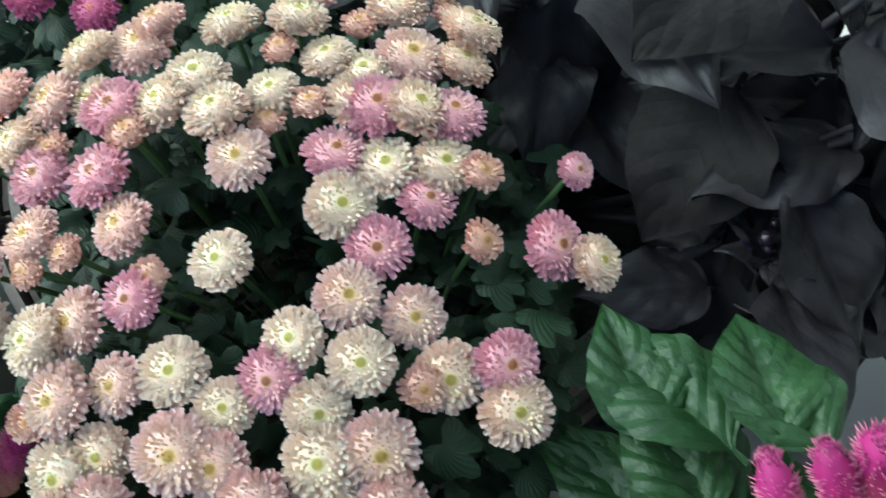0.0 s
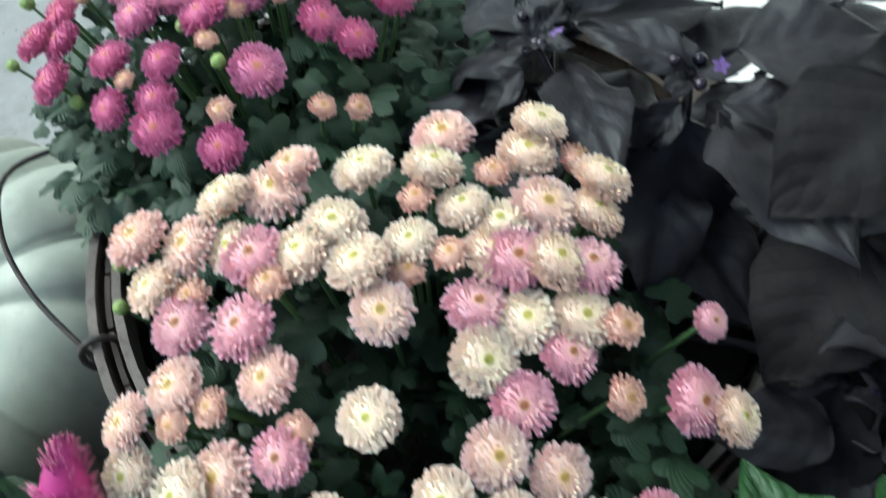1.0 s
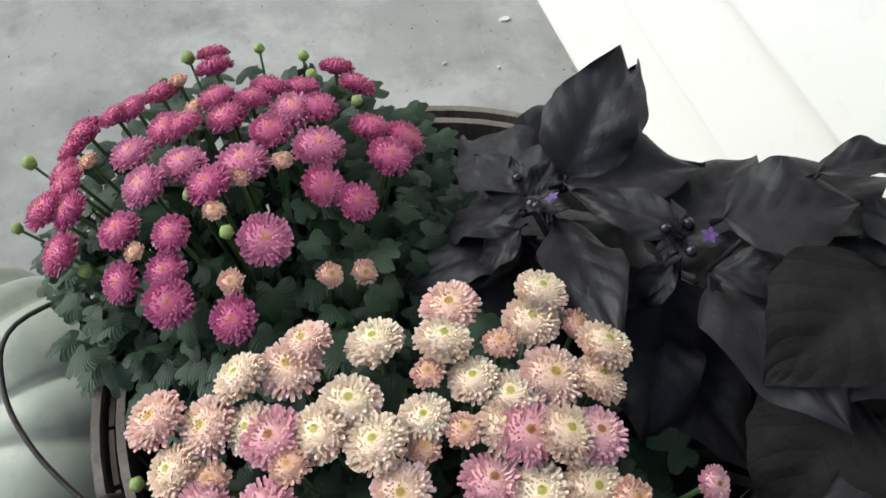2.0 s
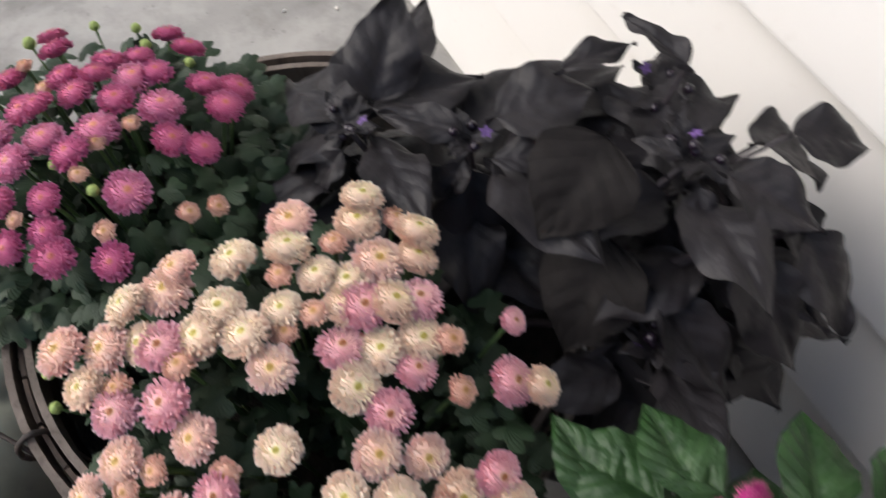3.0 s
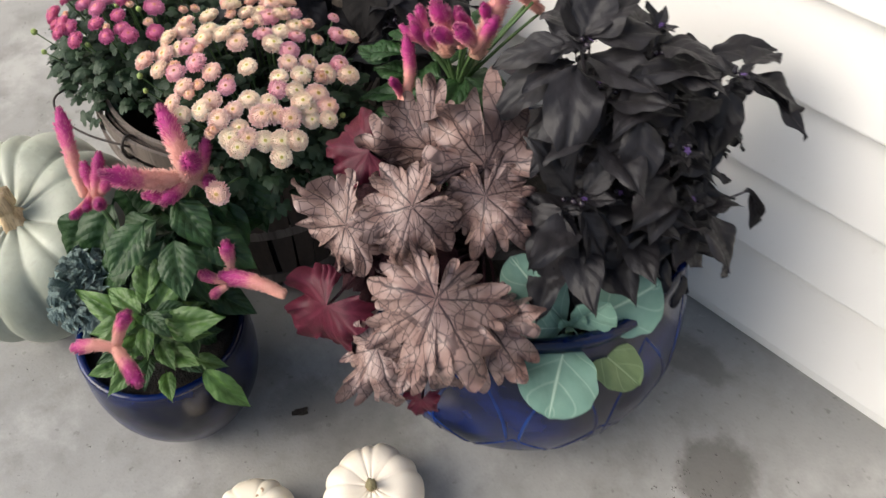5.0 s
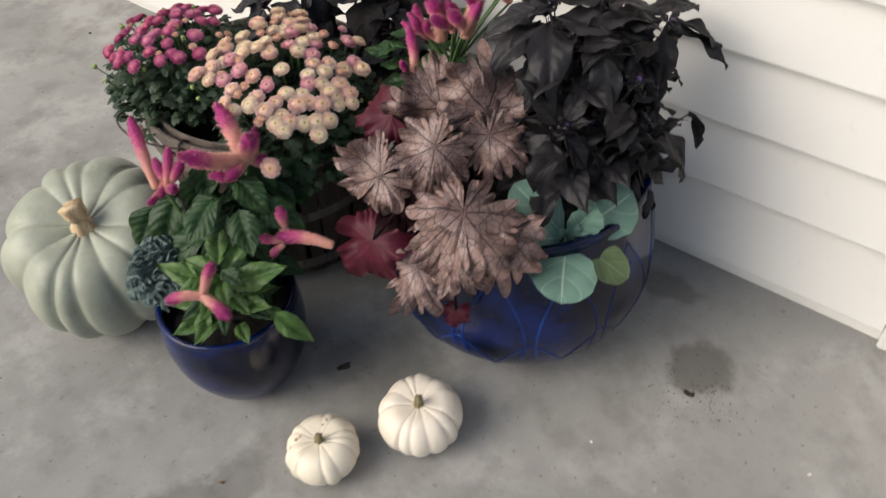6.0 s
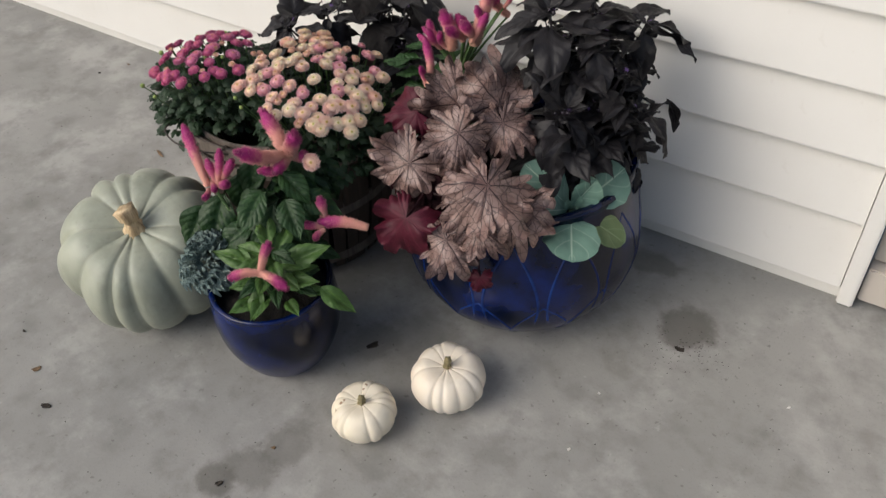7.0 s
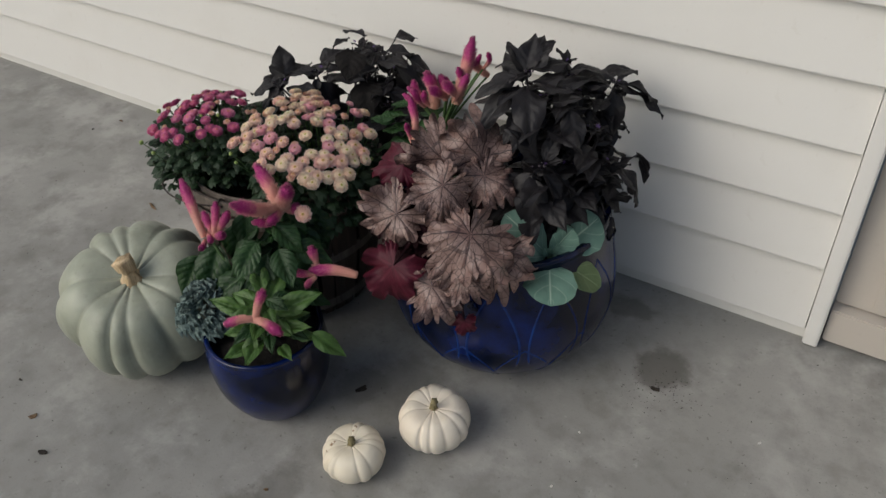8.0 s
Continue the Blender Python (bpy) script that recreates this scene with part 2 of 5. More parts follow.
HEUCHERA = mat_palmate("silver_plum_leaf", (0.325, 0.232, 0.208), (0.145, 0.080, 0.068), (0.020, 0.007, 0.009), 0.95, 0.45, 5.0, 0.014, (0.48, 0.75), 0.75)
RED_LEAF = mat_palmate("crimson_leaf", (0.085, 0.008, 0.022), (0.048, 0.006, 0.013), (0.16, 0.025, 0.05), 0.2, 0.6)
RED_LEAF.node_tree.nodes["Principled BSDF"].inputs["Specular IOR Level"].default_value = 0.2
# plum stalks and filler leaves; so dark that gap shade is in the colour
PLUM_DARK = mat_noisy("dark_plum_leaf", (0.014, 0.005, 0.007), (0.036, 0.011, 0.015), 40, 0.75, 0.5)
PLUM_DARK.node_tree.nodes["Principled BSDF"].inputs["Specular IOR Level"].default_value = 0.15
CREAM = mat_petals("cream_petal", [(0.0, (0.36, 0.34, 0.05)), (0.09, (0.56, 0.52, 0.14)), (0.18, (0.84, 0.79, 0.52)), (0.5, (0.87, 0.75, 0.60)), (1.0, (0.85, 0.65, 0.53))],
                   (0.90, 0.80, 0.70), 0.4, (1.0, 0.88, 0.86), 0.8)
PINK = mat_petals("pink_petal", [(0.0, (0.34, 0.24, 0.04)), (0.1, (0.66, 0.46, 0.14)), (0.24, (0.84, 0.66, 0.46)), (0.65, (0.85, 0.62, 0.55)), (1.0, (0.83, 0.53, 0.50))],
                  (0.92, 0.79, 0.75), 0.5, (1.0, 0.92, 0.93), 0.8)
LILAC = mat_petals("lilac_petal", [(0.0, (0.20, 0.06, 0.03)), (0.08, (0.46, 0.22, 0.07)), (0.18, (0.74, 0.50, 0.40)), (0.4, (0.78, 0.46, 0.49)), (1.0, (0.73, 0.36, 0.44))],
                   (0.86, 0.62, 0.70), 0.45, (0.98, 0.88, 0.92), 0.9)
BUFF = mat_petals("buff_petal", [(0.0, (0.38, 0.20, 0.05)), (0.2, (0.62, 0.38, 0.18)), (0.6, (0.72, 0.46, 0.36)), (1.0, (0.70, 0.43, 0.37))],
                  (0.84, 0.62, 0.52), 0.35, (0.95, 0.9, 0.9), 0.6)
MAGENTA = mat_petals("magenta_petal", [(0.0, (0.48, 0.16, 0.08)), (0.10, (0.58, 0.17, 0.18)), (0.3, (0.58, 0.15, 0.28)), (1.0, (0.48, 0.075, 0.22))],
                     (0.70, 0.30, 0.47), 0.5, (0.85, 0.75, 0.9), 0.8)
MAUVE = mat_petals("mauve_petal", [(0.0, (0.56, 0.26, 0.10)), (0.12, (0.62, 0.26, 0.25)), (0.4, (0.62, 0.22, 0.36)), (1.0, (0.54, 0.15, 0.30))],
                   (0.80, 0.48, 0.60), 0.45, (0.92, 0.8, 0.92), 0.7)
BUD = mat_noisy("green_bud", (0.16, 0.24, 0.05), (0.36, 0.46, 0.14), 90, 0.6, 0.3)
PLUME = mat_plume()
GLAZE = mat_glaze("cobalt_glaze", (0.001, 0.003, 0.013), (0.0025, 0.014, 0.105))
GLAZE_THIN = mat_glaze("thin_blue_glaze", (0.002, 0.010, 0.065), (0.008, 0.040, 0.20), 0.2)
GLAZE_THIN.node_tree.nodes["Principled BSDF"].inputs["Specular IOR Level"].default_value = 0.22
SOIL = mat_noisy("potting_soil", (0.006, 0.005, 0.004), (0.02, 0.015, 0.011), 120, 0.95, 1.0)
SLAT = mat_wood("weathered_slat", (0.040, 0.027, 0.020), (0.085, 0.058, 0.043))
HOOP = mat_wood("grey_hoop_wood", (0.10, 0.08, 0.066), (0.21, 0.175, 0.15))
WIRE = mat_noisy("rusty_wire", (0.02, 0.016, 0.014), (0.05, 0.035, 0.028), 200, 0.6, 0.3)
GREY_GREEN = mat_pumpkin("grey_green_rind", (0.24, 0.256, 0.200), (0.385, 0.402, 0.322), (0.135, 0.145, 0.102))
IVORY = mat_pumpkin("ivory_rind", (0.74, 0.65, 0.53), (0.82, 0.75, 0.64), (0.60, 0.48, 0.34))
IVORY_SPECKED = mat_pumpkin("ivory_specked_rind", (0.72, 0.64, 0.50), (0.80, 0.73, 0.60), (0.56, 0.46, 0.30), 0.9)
CORK = mat_wood("dry_stem", (0.40, 0.28, 0.15), (0.68, 0.53, 0.34), 0.85, 60)
OLIVE_STEM = mat_wood("olive_stem", (0.16, 0.13, 0.06), (0.30, 0.26, 0.14), 0.85, 80)
DRY = mat_noisy("dry_leaf", (0.10, 0.06, 0.03), (0.24, 0.15, 0.08), 80, 0.85, 0.5)
DIRT = mat_noisy("dark_dirt", (0.018, 0.014, 0.011), (0.05, 0.04, 0.03), 150, 0.95, 0.6)
VIOLET = mat_noisy("violet_blossom", (0.07, 0.03, 0.15), (0.15, 0.075, 0.26), 90, 0.6, 0.3)
BERRY = mat_noisy("black_berry", (0.010, 0.006, 0.012), (0.02, 0.012, 0.022), 90, 0.2, 0.1)
CHIP = mat_noisy("pale_chip", (0.55, 0.53, 0.50), (0.75, 0.73, 0.70), 90, 0.8, 0.3)


# ---------------------------------------------------------------- building helpers
def mesh_of(name, verts, faces, mat, uvs=None, smooth=True):
    me = bpy.data.meshes.new(name)
    me.from_pydata([tuple(v) for v in verts], [], [tuple(f) for f in faces])
    me.materials.append(mat)
    if uvs is not None:
        layer = me.uv_layers.new(name="uv")
        idx = np.empty(len(me.loops), dtype=np.int32)
        me.loops.foreach_get("vertex_index", idx)
        layer.data.foreach_set("uv", np.asarray(uvs, dtype=np.float32)[idx].ravel())
    if smooth:
        me.polygons.foreach_set("use_smooth", [True] * len(me.polygons))
    me.update()
    return me


def thing(name, label, category, place, group="", kind=""):
    ob = new(name)
    ob.empty_display_size = 0.05
    ob.location = place
    return tagged(ob, label, category, group, kind)


def child(name, me, parent, m=None, label=""):
    """Links a mesh under a thing; m is given in world axes."""
    ob = new(name, me)
    ob.parent = parent
    base = Matrix.Translation(parent.location) if parent.parent is None else Matrix.Translation(parent.parent.location) @ parent.matrix_basis
    ob.matrix_basis = base.inverted() @ (m if m is not None else Matrix.Identity(4))
    return tagged(ob, label)


def tube(points, radii, sides=8, cap=True):
    """Vertices, faces and (along, around) of a round bar along points."""
    pts = [Vector(p) for p in points]
    if isinstance(radii, (int, float)):
        radii = [radii] * len(pts)
    verts, faces, uvs = [], [], []
    ref = Vector((0.13, 0.21, 0.97))
    for i, p in enumerate(pts):
        d = (pts[min(i + 1, len(pts) - 1)] - pts[max(i - 1, 0)]).normalized()
        if abs(d.dot(ref)) > 0.95:
            ref = Vector((0.9, 0.3, 0.1))
        a = (ref - d * ref.dot(d)).normalized()
        ref = a
        b = d.cross(a)
        for k in range(sides):
            w = 2 * math.pi * k / sides
            verts.append(p + (a * math.cos(w) + b * math.sin(w)) * radii[i])
            uvs.append((i / (len(pts) - 1), k / sides))
    for i in range(len(pts) - 1):
        for k in range(sides):
            k2 = (k + 1) % sides
            faces.append((i * sides + k, i * sides + k2, (i + 1) * sides + k2, (i + 1) * sides + k))
    if cap:
        faces.append(tuple(reversed(range(sides))))
        faces.append(tuple(range((len(pts) - 1) * sides, len(pts) * sides)))
    return verts, faces, uvs


def bend(a, b, sag, n=8, side=(0, 0, 1)):
    a, b, side = Vector(a), Vector(b), Vector(side)
    return [a.lerp(b, i / n) + side * sag * 4 * (i / n) * (1 - i / n) for i in range(n + 1)]


def smooth_path(points, n=6):
    """Catmull-Rom through a few points."""
    p = [Vector(q) for q in points]
    p = [2 * p[0] - p[1]] + p + [2 * p[-1] - p[-2]]
    out = []
    for i in range(1, len(p) - 2):
        for k in range(n):
            t = k / n
            out.append(0.5 * ((2 * p[i]) + (p[i + 1] - p[i - 1]) * t + (2 * p[i - 1] - 5 * p[i] + 4 * p[i + 1] - p[i + 2]) * t * t + (3 * p[i] - p[i - 1] - 3 * p[i + 1] + p[i + 2]) * t ** 3))
    return out + [p[-2]]


def lathe(profile, sides=64, wobble=None):
    verts, faces, uvs = [], [], []
    for i, (r, z) in enumerate(profile):
        for k in range(sides):
            w = 2 * math.pi * k / sides
            rr = r * (wobble(w, z, i) if wobble else 1)
            verts.append((rr * math.cos(w), rr * math.sin(w), z))
            uvs.append((i / (len(profile) - 1), k / sides))
    for i in range(len(profile) - 1):
        for k in range(sides):
            k2 = (k + 1) % sides
            faces.append((i * sides + k, i * sides + k2, (i + 1) * sides + k2, (i + 1) * sides + k))
    faces.append(tuple(range((len(profile) - 1) * sides, len(profile) * sides)))
    faces.append(tuple(reversed(range(sides))))
    return verts, faces, uvs


def box_mesh(name, lo, hi, mat, bevel=0.0015):
    bm = bmesh.new()
    bmesh.ops.create_cube(bm, size=1)
    for v in bm.verts:
        v.co = Vector([(lo[i] + hi[i]) / 2 + v.co[i] * (hi[i] - lo[i]) for i in range(3)])
    bmesh.ops.bevel(bm, geom=bm.edges[:], offset=bevel, segments=2, affect="EDGES")
    me = bpy.data.meshes.new(name)
    bm.to_mesh(me)
    bm.free()
    me.materials.append(mat)
    return me


def aim(base, tip, up=(0, 0, 1), width=1.0, flat=1.0):
    """A pose that lays local x from base to tip, with local z towards up; the length becomes the size."""
    base, tip, up = Vector(base), Vector(tip), Vector(up)
    x = tip - base
    size = x.length
    x.normalize()
    z = up - x * up.dot(x)
    if z.length < 1e-4:
        z = Vector((1, 0, 0)) - x * x.x
    z.normalize()
    y = z.cross(x)
    m = Matrix((x, y, z)).transposed().to_4x4()
    return Matrix.Translation(base) @ m @ Matrix.Diagonal((size, size * width, size * flat, 1))


# ---------------------------------------------------------------- leaf shapes
def blade(name, mat, width=0.5, belly=0.42, droop=0.15, fold=0.12, ripple=0.02, point=1.0, nu=36, nv=12, seed=0, veins=6.0, quilt=0.10, blunt=0.75):
    """An unlobed leaf of length 1 along x, puffed up between its side veins. The stalk takes its first tenth."""
    rnd = random.Random(seed)
    ph = [rnd.uniform(0, 6.28) for _ in range(4)]
    verts, faces, uvs = [], [], []
    for i in range(nu + 1):
        u = i / nu
        if u < 0.1:
            w = 0.012
        else:
            s = (u - 0.1) / 0.9
            w = width / 2 * (math.sin(math.pi * s ** (math.log(0.5) / math.log(belly)))) ** blunt * (1 - 0.25 * point * s ** 3)
            w = max(w, 0.004)
        for j in range(nv + 1):
            v = j / nv * 2 - 1
            ww = w * (1 + 0.025 * math.sin(31 * u + ph[3] + v))
            y = ww * v
            z = -droop * u * u + fold * abs(y) + ripple * math.sin(9 * u + ph[0] + 2 * v) * abs(v) + 0.5 * ripple * math.sin(17 * u + ph[1]) * v * v
            z -= 0.10 * (v * v) * w
            wave = abs((u - abs(v) * 0.31) * veins % 1.0 - 0.5) * 2
            z += quilt * w * wave ** 0.5 * min(1.0, abs(v) * 4) * (1 - 0.6 * abs(v) ** 3)
            verts.append((u * (1 - 0.25 * droop * u), y + 0.03 * math.sin(2.4 * u + ph[2]) * u, z))
            uvs.append((u, j / nv))
    for i in range(nu):
        for j in range(nv):
            a = i * (nv + 1) + j
            faces.append((a, a + nv + 1, a + nv + 2, a + 1))
    return mesh_of(name, verts, faces, mat, uvs)


def lobed(name, mat, lobes=7, depth=0.28, tooth=0.06, cup=0.1, ruffle=0.04, seed=0, spread=2.75, rings=8, around=120, squat=1.0, broad=0.4, nteeth=2.5, vein_dip=0.012, pleat=0.0, frill=0.0):
    """A round leaf with uneven lobes, its stalk joined near the back. Length 1 along x."""
    rnd = random.Random(seed)
    ph = [rnd.uniform(0, 6.28) for _ in range(6)]
    size = [rnd.uniform(0.72, 1.25) for _ in range(lobes)]
    edge = np.concatenate([[0], np.cumsum(size)]) / sum(size)
    long_ = [rnd.uniform(0.82, 1.10) for _ in range(lobes)]
    verts, faces, uvs = [(0.3, 0, 0)], [], [(0.0, lobes / 2)]
    for i in range(1, rings + 1):
        s = i / rings
        for k in range(around + 1):
            a = -spread + 2 * spread * k / around
            q = (a + spread) / (2 * spread)
            li = min(int(np.searchsorted(edge, q, side="right")) - 1, lobes - 1)
            f = (q - edge[li]) / (edge[li + 1] - edge[li])
            lobe = max(0.0, math.sin(math.pi * f)) ** broad
            r = (0.62 - 0.26 * abs(a) / spread) * long_[li] * (1 - depth * (1 - lobe))
            teeth = abs(math.sin(math.pi * (nteeth * f + 0.25 + 0.2 * math.sin(ph[4] + li)))) ** 0.7
            r *= 1 + tooth * (teeth - 0.5) + min(0.03, tooth * 0.2) * math.sin(a * 23 + ph[3])
            rr = r * s
            x, y = 0.3 + rr * math.cos(a), rr * math.sin(a) * squat
            g = rr / 0.6
            z = -cup * g * g * 0.6 + ruffle * (1.2 * g ** 2 * math.sin(a * 2 + ph[0]) + math.sin(8 * x + ph[1]) * math.sin(7 * y + ph[5]) * g + 0.5 * s ** 6 * math.sin(19 * x + 13 * y + ph[2]))
            z -= vein_dip * g * math.exp(-((f - 0.5) * (g + 0.05) / 0.05) ** 2)
            z += frill * (s ** 3 * math.sin(4.3 * a + ph[3]) + 0.6 * s ** 4 * math.sin(9.1 * a + ph[4]) + 0.35 * s ** 5 * math.sin(17 * a + ph[0]))
            z -= pleat * (0.4 + 0.6 * math.sin(ph[2] + 2.3 * li)) * g * g * math.cos(2 * math.pi * f)
            z += pleat * 0.35 * s ** 4 * math.sin(2 * math.pi * nteeth * f + ph[1])
            verts.append((x, y, z))
            uvs.append((rr, li + f))
    n = around + 1
    for k in range(around):
        faces.append((0, 1 + k, 2 + k))
    for i in range(rings - 1):
        for k in range(around):
            a = 1 + i * n + k
            faces.append((a, a + n, a + n + 1, a + 1))
    return mesh_of(name, verts, faces, mat, uvs)


def pompon(name, mat, petals=120, reach=2.0, flat=0.62, eye=0.16, length=0.42, width=0.15, seed=0, lift=0.35):
    """A chrysanthemum head of radius 1: petals in a spiral round an eye."""
    rnd = random.Random(seed)
    verts, faces, uvs = [], [], []
    core_v, core_f, _ = lathe([(0.02, -0.62 * flat), (0.5, -0.5 * flat), (0.76, 0.0), (0.62, 0.48 * flat), (0.34, 0.64 * flat), (0.11, 0.74 * flat), (0.02, 0.78 * flat)], 14)
    verts += [Vector(v) for v in core_v]
    faces += core_f
    uvs += [(0.0, 0.03 if v[2] > 0.70 * flat else 0.6) for v in core_v]
    gold = math.pi * (3 - math.sqrt(5))
    for i in range(petals):
        q = ((i + 0.5) / petals) ** 0.62
        th = q * reach
        az = i * gold + rnd.uniform(-0.12, 0.12)
        out = Vector((math.cos(az), math.sin(az), 0))
        side = Vector((-math.sin(az), math.cos(az), 0))
        d = out * math.sin(th) + Vector((0, 0, math.cos(th)))
        small = min(1.0, 0.35 + q * 1.1)
        ln = length * small * rnd.uniform(0.8, 1.2)
        wd = width * (0.45 + 0.65 * q) * rnd.uniform(0.85, 1.15)
        tip_r = (1.0 if q > eye else 0.80) * rnd.uniform(0.85, 1.08)
        up = Vector((0, 0, 1)) - d * d.z
        up = up.normalized() if up.length > 0.05 else -out
        tip = Vector((d.x, d.y, d.z * flat)) * tip_r + up * lift * ln * (0.15 if q > 0.3 else -0.4)
        basis = Vector((d.x, d.y, d.z * flat)) * (tip_r - ln)
        mid = (tip + basis) / 2 - up * 0.10 * ln + Vector((d.x, d.y, d.z * flat)) * 0.05
        near = tip.lerp(mid, 0.18)
        b = len(verts)
        cup = up * wd * 0.6
        verts += [basis - side * wd * 0.3, basis + side * wd * 0.3, mid - side * wd * 0.5 + cup, mid + side * wd * 0.5 + cup, mid,
                  near - side * wd * 0.39 + cup * 0.6, near + side * wd * 0.39 + cup * 0.6, tip]
        faces += [(b, b + 4, b + 2), (b, b + 1, b + 4), (b + 1, b + 3, b + 4), (b + 2, b + 4, b + 7, b + 5), (b + 4, b + 3, b + 6, b + 7)]
        uvs += [(0, q), (0, q), (0.5, q), (0.5, q), (0.4, q), (0.85, q), (0.85, q), (1, q)]
    return mesh_of(name, verts, faces, mat, uvs)


def plume_mesh(name, points, thick, seed=0, hairs=520, start=None):
    """A celosia spike along a bent line: a tapered body set with short bristles; its colour runs from base to tip."""
    rnd = random.Random(seed)
    pts = smooth_path(points, 5)
    n = len(pts)
    thick *= 1.12
    hairs = int(hairs * 1.7)
    radii = [thick * (0.72 + 0.28 * math.sin(math.pi * min(1, 0.2 + 0.5 * i / (n - 1)))) * (1 - max(0.0, (i / (n - 1) - 0.8) / 0.2) ** 2.5 * 0.62) for i in range(n)]
    if thick < 0.0125:
        radii = [r * (0.72 + 0.42 * (i / (n - 1))) for i, r in enumerate(radii)]
    v, f, uv = tube(pts, [r * (0.70 + 0.05 * math.sin(i * 2.6)) for i, r in enumerate(radii)], 12)
    uv = [(u, 0.0) for u, _ in uv]
    for _ in range(hairs):
        s = rnd.random() * (n - 1.001)
        i = int(s)
        p = pts[i].lerp(pts[i + 1], s - i)
        d = (pts[i + 1] - pts[i]).normalized()
        a = d.orthogonal().normalized()
        a.rotate(Matrix.Rotation(rnd.uniform(0, 6.2832), 3, d))
        r = radii[i] + (radii[i + 1] - radii[i]) * (s - i)
        if s > n - 2.5:
            a = (a + d * rnd.uniform(0.3, 1.6)).normalized()
        root, tip = p + a * r * 0.62, p + (a + d * 0.35).normalized() * r * rnd.uniform(0.95, 1.14 if thick < 0.0125 else 1.28)
        t = d.cross(a) * thick * 0.06
        b = len(v)
        v += [root - t, root + t, root + d * thick * 0.12, tip]
        f += [(b, b + 1, b + 3), (b + 1, b + 2, b + 3), (b + 2, b, b + 3)]
        q = s / (n - 1)
        uv += [(q, 0.2), (q, 0.2), (q, 0.2), (q, 1.0)]
    start = start if start is not None else (0.0 if thick > 0.0125 else 0.2 if thick > 0.0092 else 0.42)
    return mesh_of(name, v, f, PLUME, [(start + (1 - start) * a, c) for a, c in uv])


# ---------------------------------------------------------------- the porch
g = bmesh.new()
bmesh.ops.create_grid(g, x_segments=2, y_segments=2, size=1)
for v in g.verts:
    v.co = Vector((v.co.x * 60, v.co.y * 60 - 10, 0))
ret = bmesh.ops.extrude_face_region(g, geom=g.faces[:])
for v in ret["geom"]:
    if isinstance(v, bmesh.types.BMVert):
        v.co.z -= 0.12
me = bpy.data.meshes.new("floor")
bmesh.ops.recalc_face_normals(g, faces=g.faces[:])
g.to_mesh(me)
g.free()
me.materials.append(CONCRETE)
tagged(new("floor", me), "grey weathered concrete porch slab with damp stains and grit", "floor", kind="structure")

WALL_L, LAP, FIRST = -6.0, 0.1285, 0.068
wall = thing("wall_north", "white painted lap siding wall along the porch", "wall", (0, 0, 0), kind="structure")
child("sheathing", box_mesh("sheathing", (WALL_L, 0.016, 0.0), (0.0, 0.14, 3.0), WHITE), wall)
child("base_strip", box_mesh("base_strip", (WALL_L, -0.004, 0.0), (0.0, 0.016, 0.026), TRIM), wall, label="thin pale strip at the foot of the wall")
child("drip_edge", box_mesh("drip_edge", (WALL_L, -0.014, 0.026), (0.0, 0.016, 0.0375), TRIM), wall)


def siding(length, z, h=0.1285, t=0.011):
    """One lap board: thick lower edge, thin under the board above."""
    prof = [(-0.0210, 0.0), (-0.0220, 0.0012), (-0.0220, 0.004), (0.0, h + 0.012), (0.006, h + 0.012), (0.0, 0.003), (-0.001, 0.0)]
    v, f = [], []
    for x in (0, length):
        v += [(x, y, zz) for y, zz in prof]
    n = len(prof)
    for i in range(n):
        j = (i + 1) % n
        f.append((i, j, n + j, n + i))
    f += [tuple(reversed(range(n))), tuple(range(n, 2 * n))]
    me = mesh_of("siding_board", v, f, WHITE, smooth=False)
    return me


board_low = siding(-WALL_L - 0.002, 0, FIRST + LAP - 0.038 - 0.0)
board_me = siding(-WALL_L - 0.002, 0)
child("board", board_low, wall, pose(WALL_L, 0, 0.038))
for i in range(1, 22):
    child("board", board_me, wall, pose(WALL_L, 0, FIRST + LAP * i))
child("corner_trim", box_mesh("corner_trim", (0.0, -0.027, 0.004), (0.030, 0.14, 3.0), TRIM, 0.003), wall, label="white vertical trim board at the end of the siding")

door = thing("door_1", "beige painted panelled door beside the siding", "door", (0.5, 0.03, 0), kind="structure")
child("sill_board", box_mesh("sill_board", (0.033, -0.006, 0.012), (0.98, 0.09, 0.094), BEIGE, 0.003), door)
child("door_leaf", box_mesh("door_leaf", (0.033, 0.020, 0.097), (0.98, 0.065, 2.1), BEIGE, 0.003), door)
for px in (0.10, 0.54):
    for z0, z1 in ((0.10, 0.78), (0.92, 1.95)):
        child("panel", box_mesh("panel", (px, 0.008, z0 + 0.006), (px + 0.36, 0.0196, z1), BEIGE, 0.008), door)
child("jamb", box_mesh("jamb", (0.98, -0.017, 0.004), (1.08, 0.14, 2.2), TRIM, 0.003), door)
child("head", box_mesh("head", (0.030, -0.015, 2.1), (0.98, 0.14, 2.2), TRIM, 0.003), door)
child("wall_beyond", box_mesh("wall_beyond", (1.08, 0.0, 0.0), (6.0, 0.14, 3.0), WHITE), wall)
child("wall_over_door", box_mesh("wall_over_door", (0.030, 0.0, 2.2), (1.08, 0.14, 3.0), WHITE), wall)


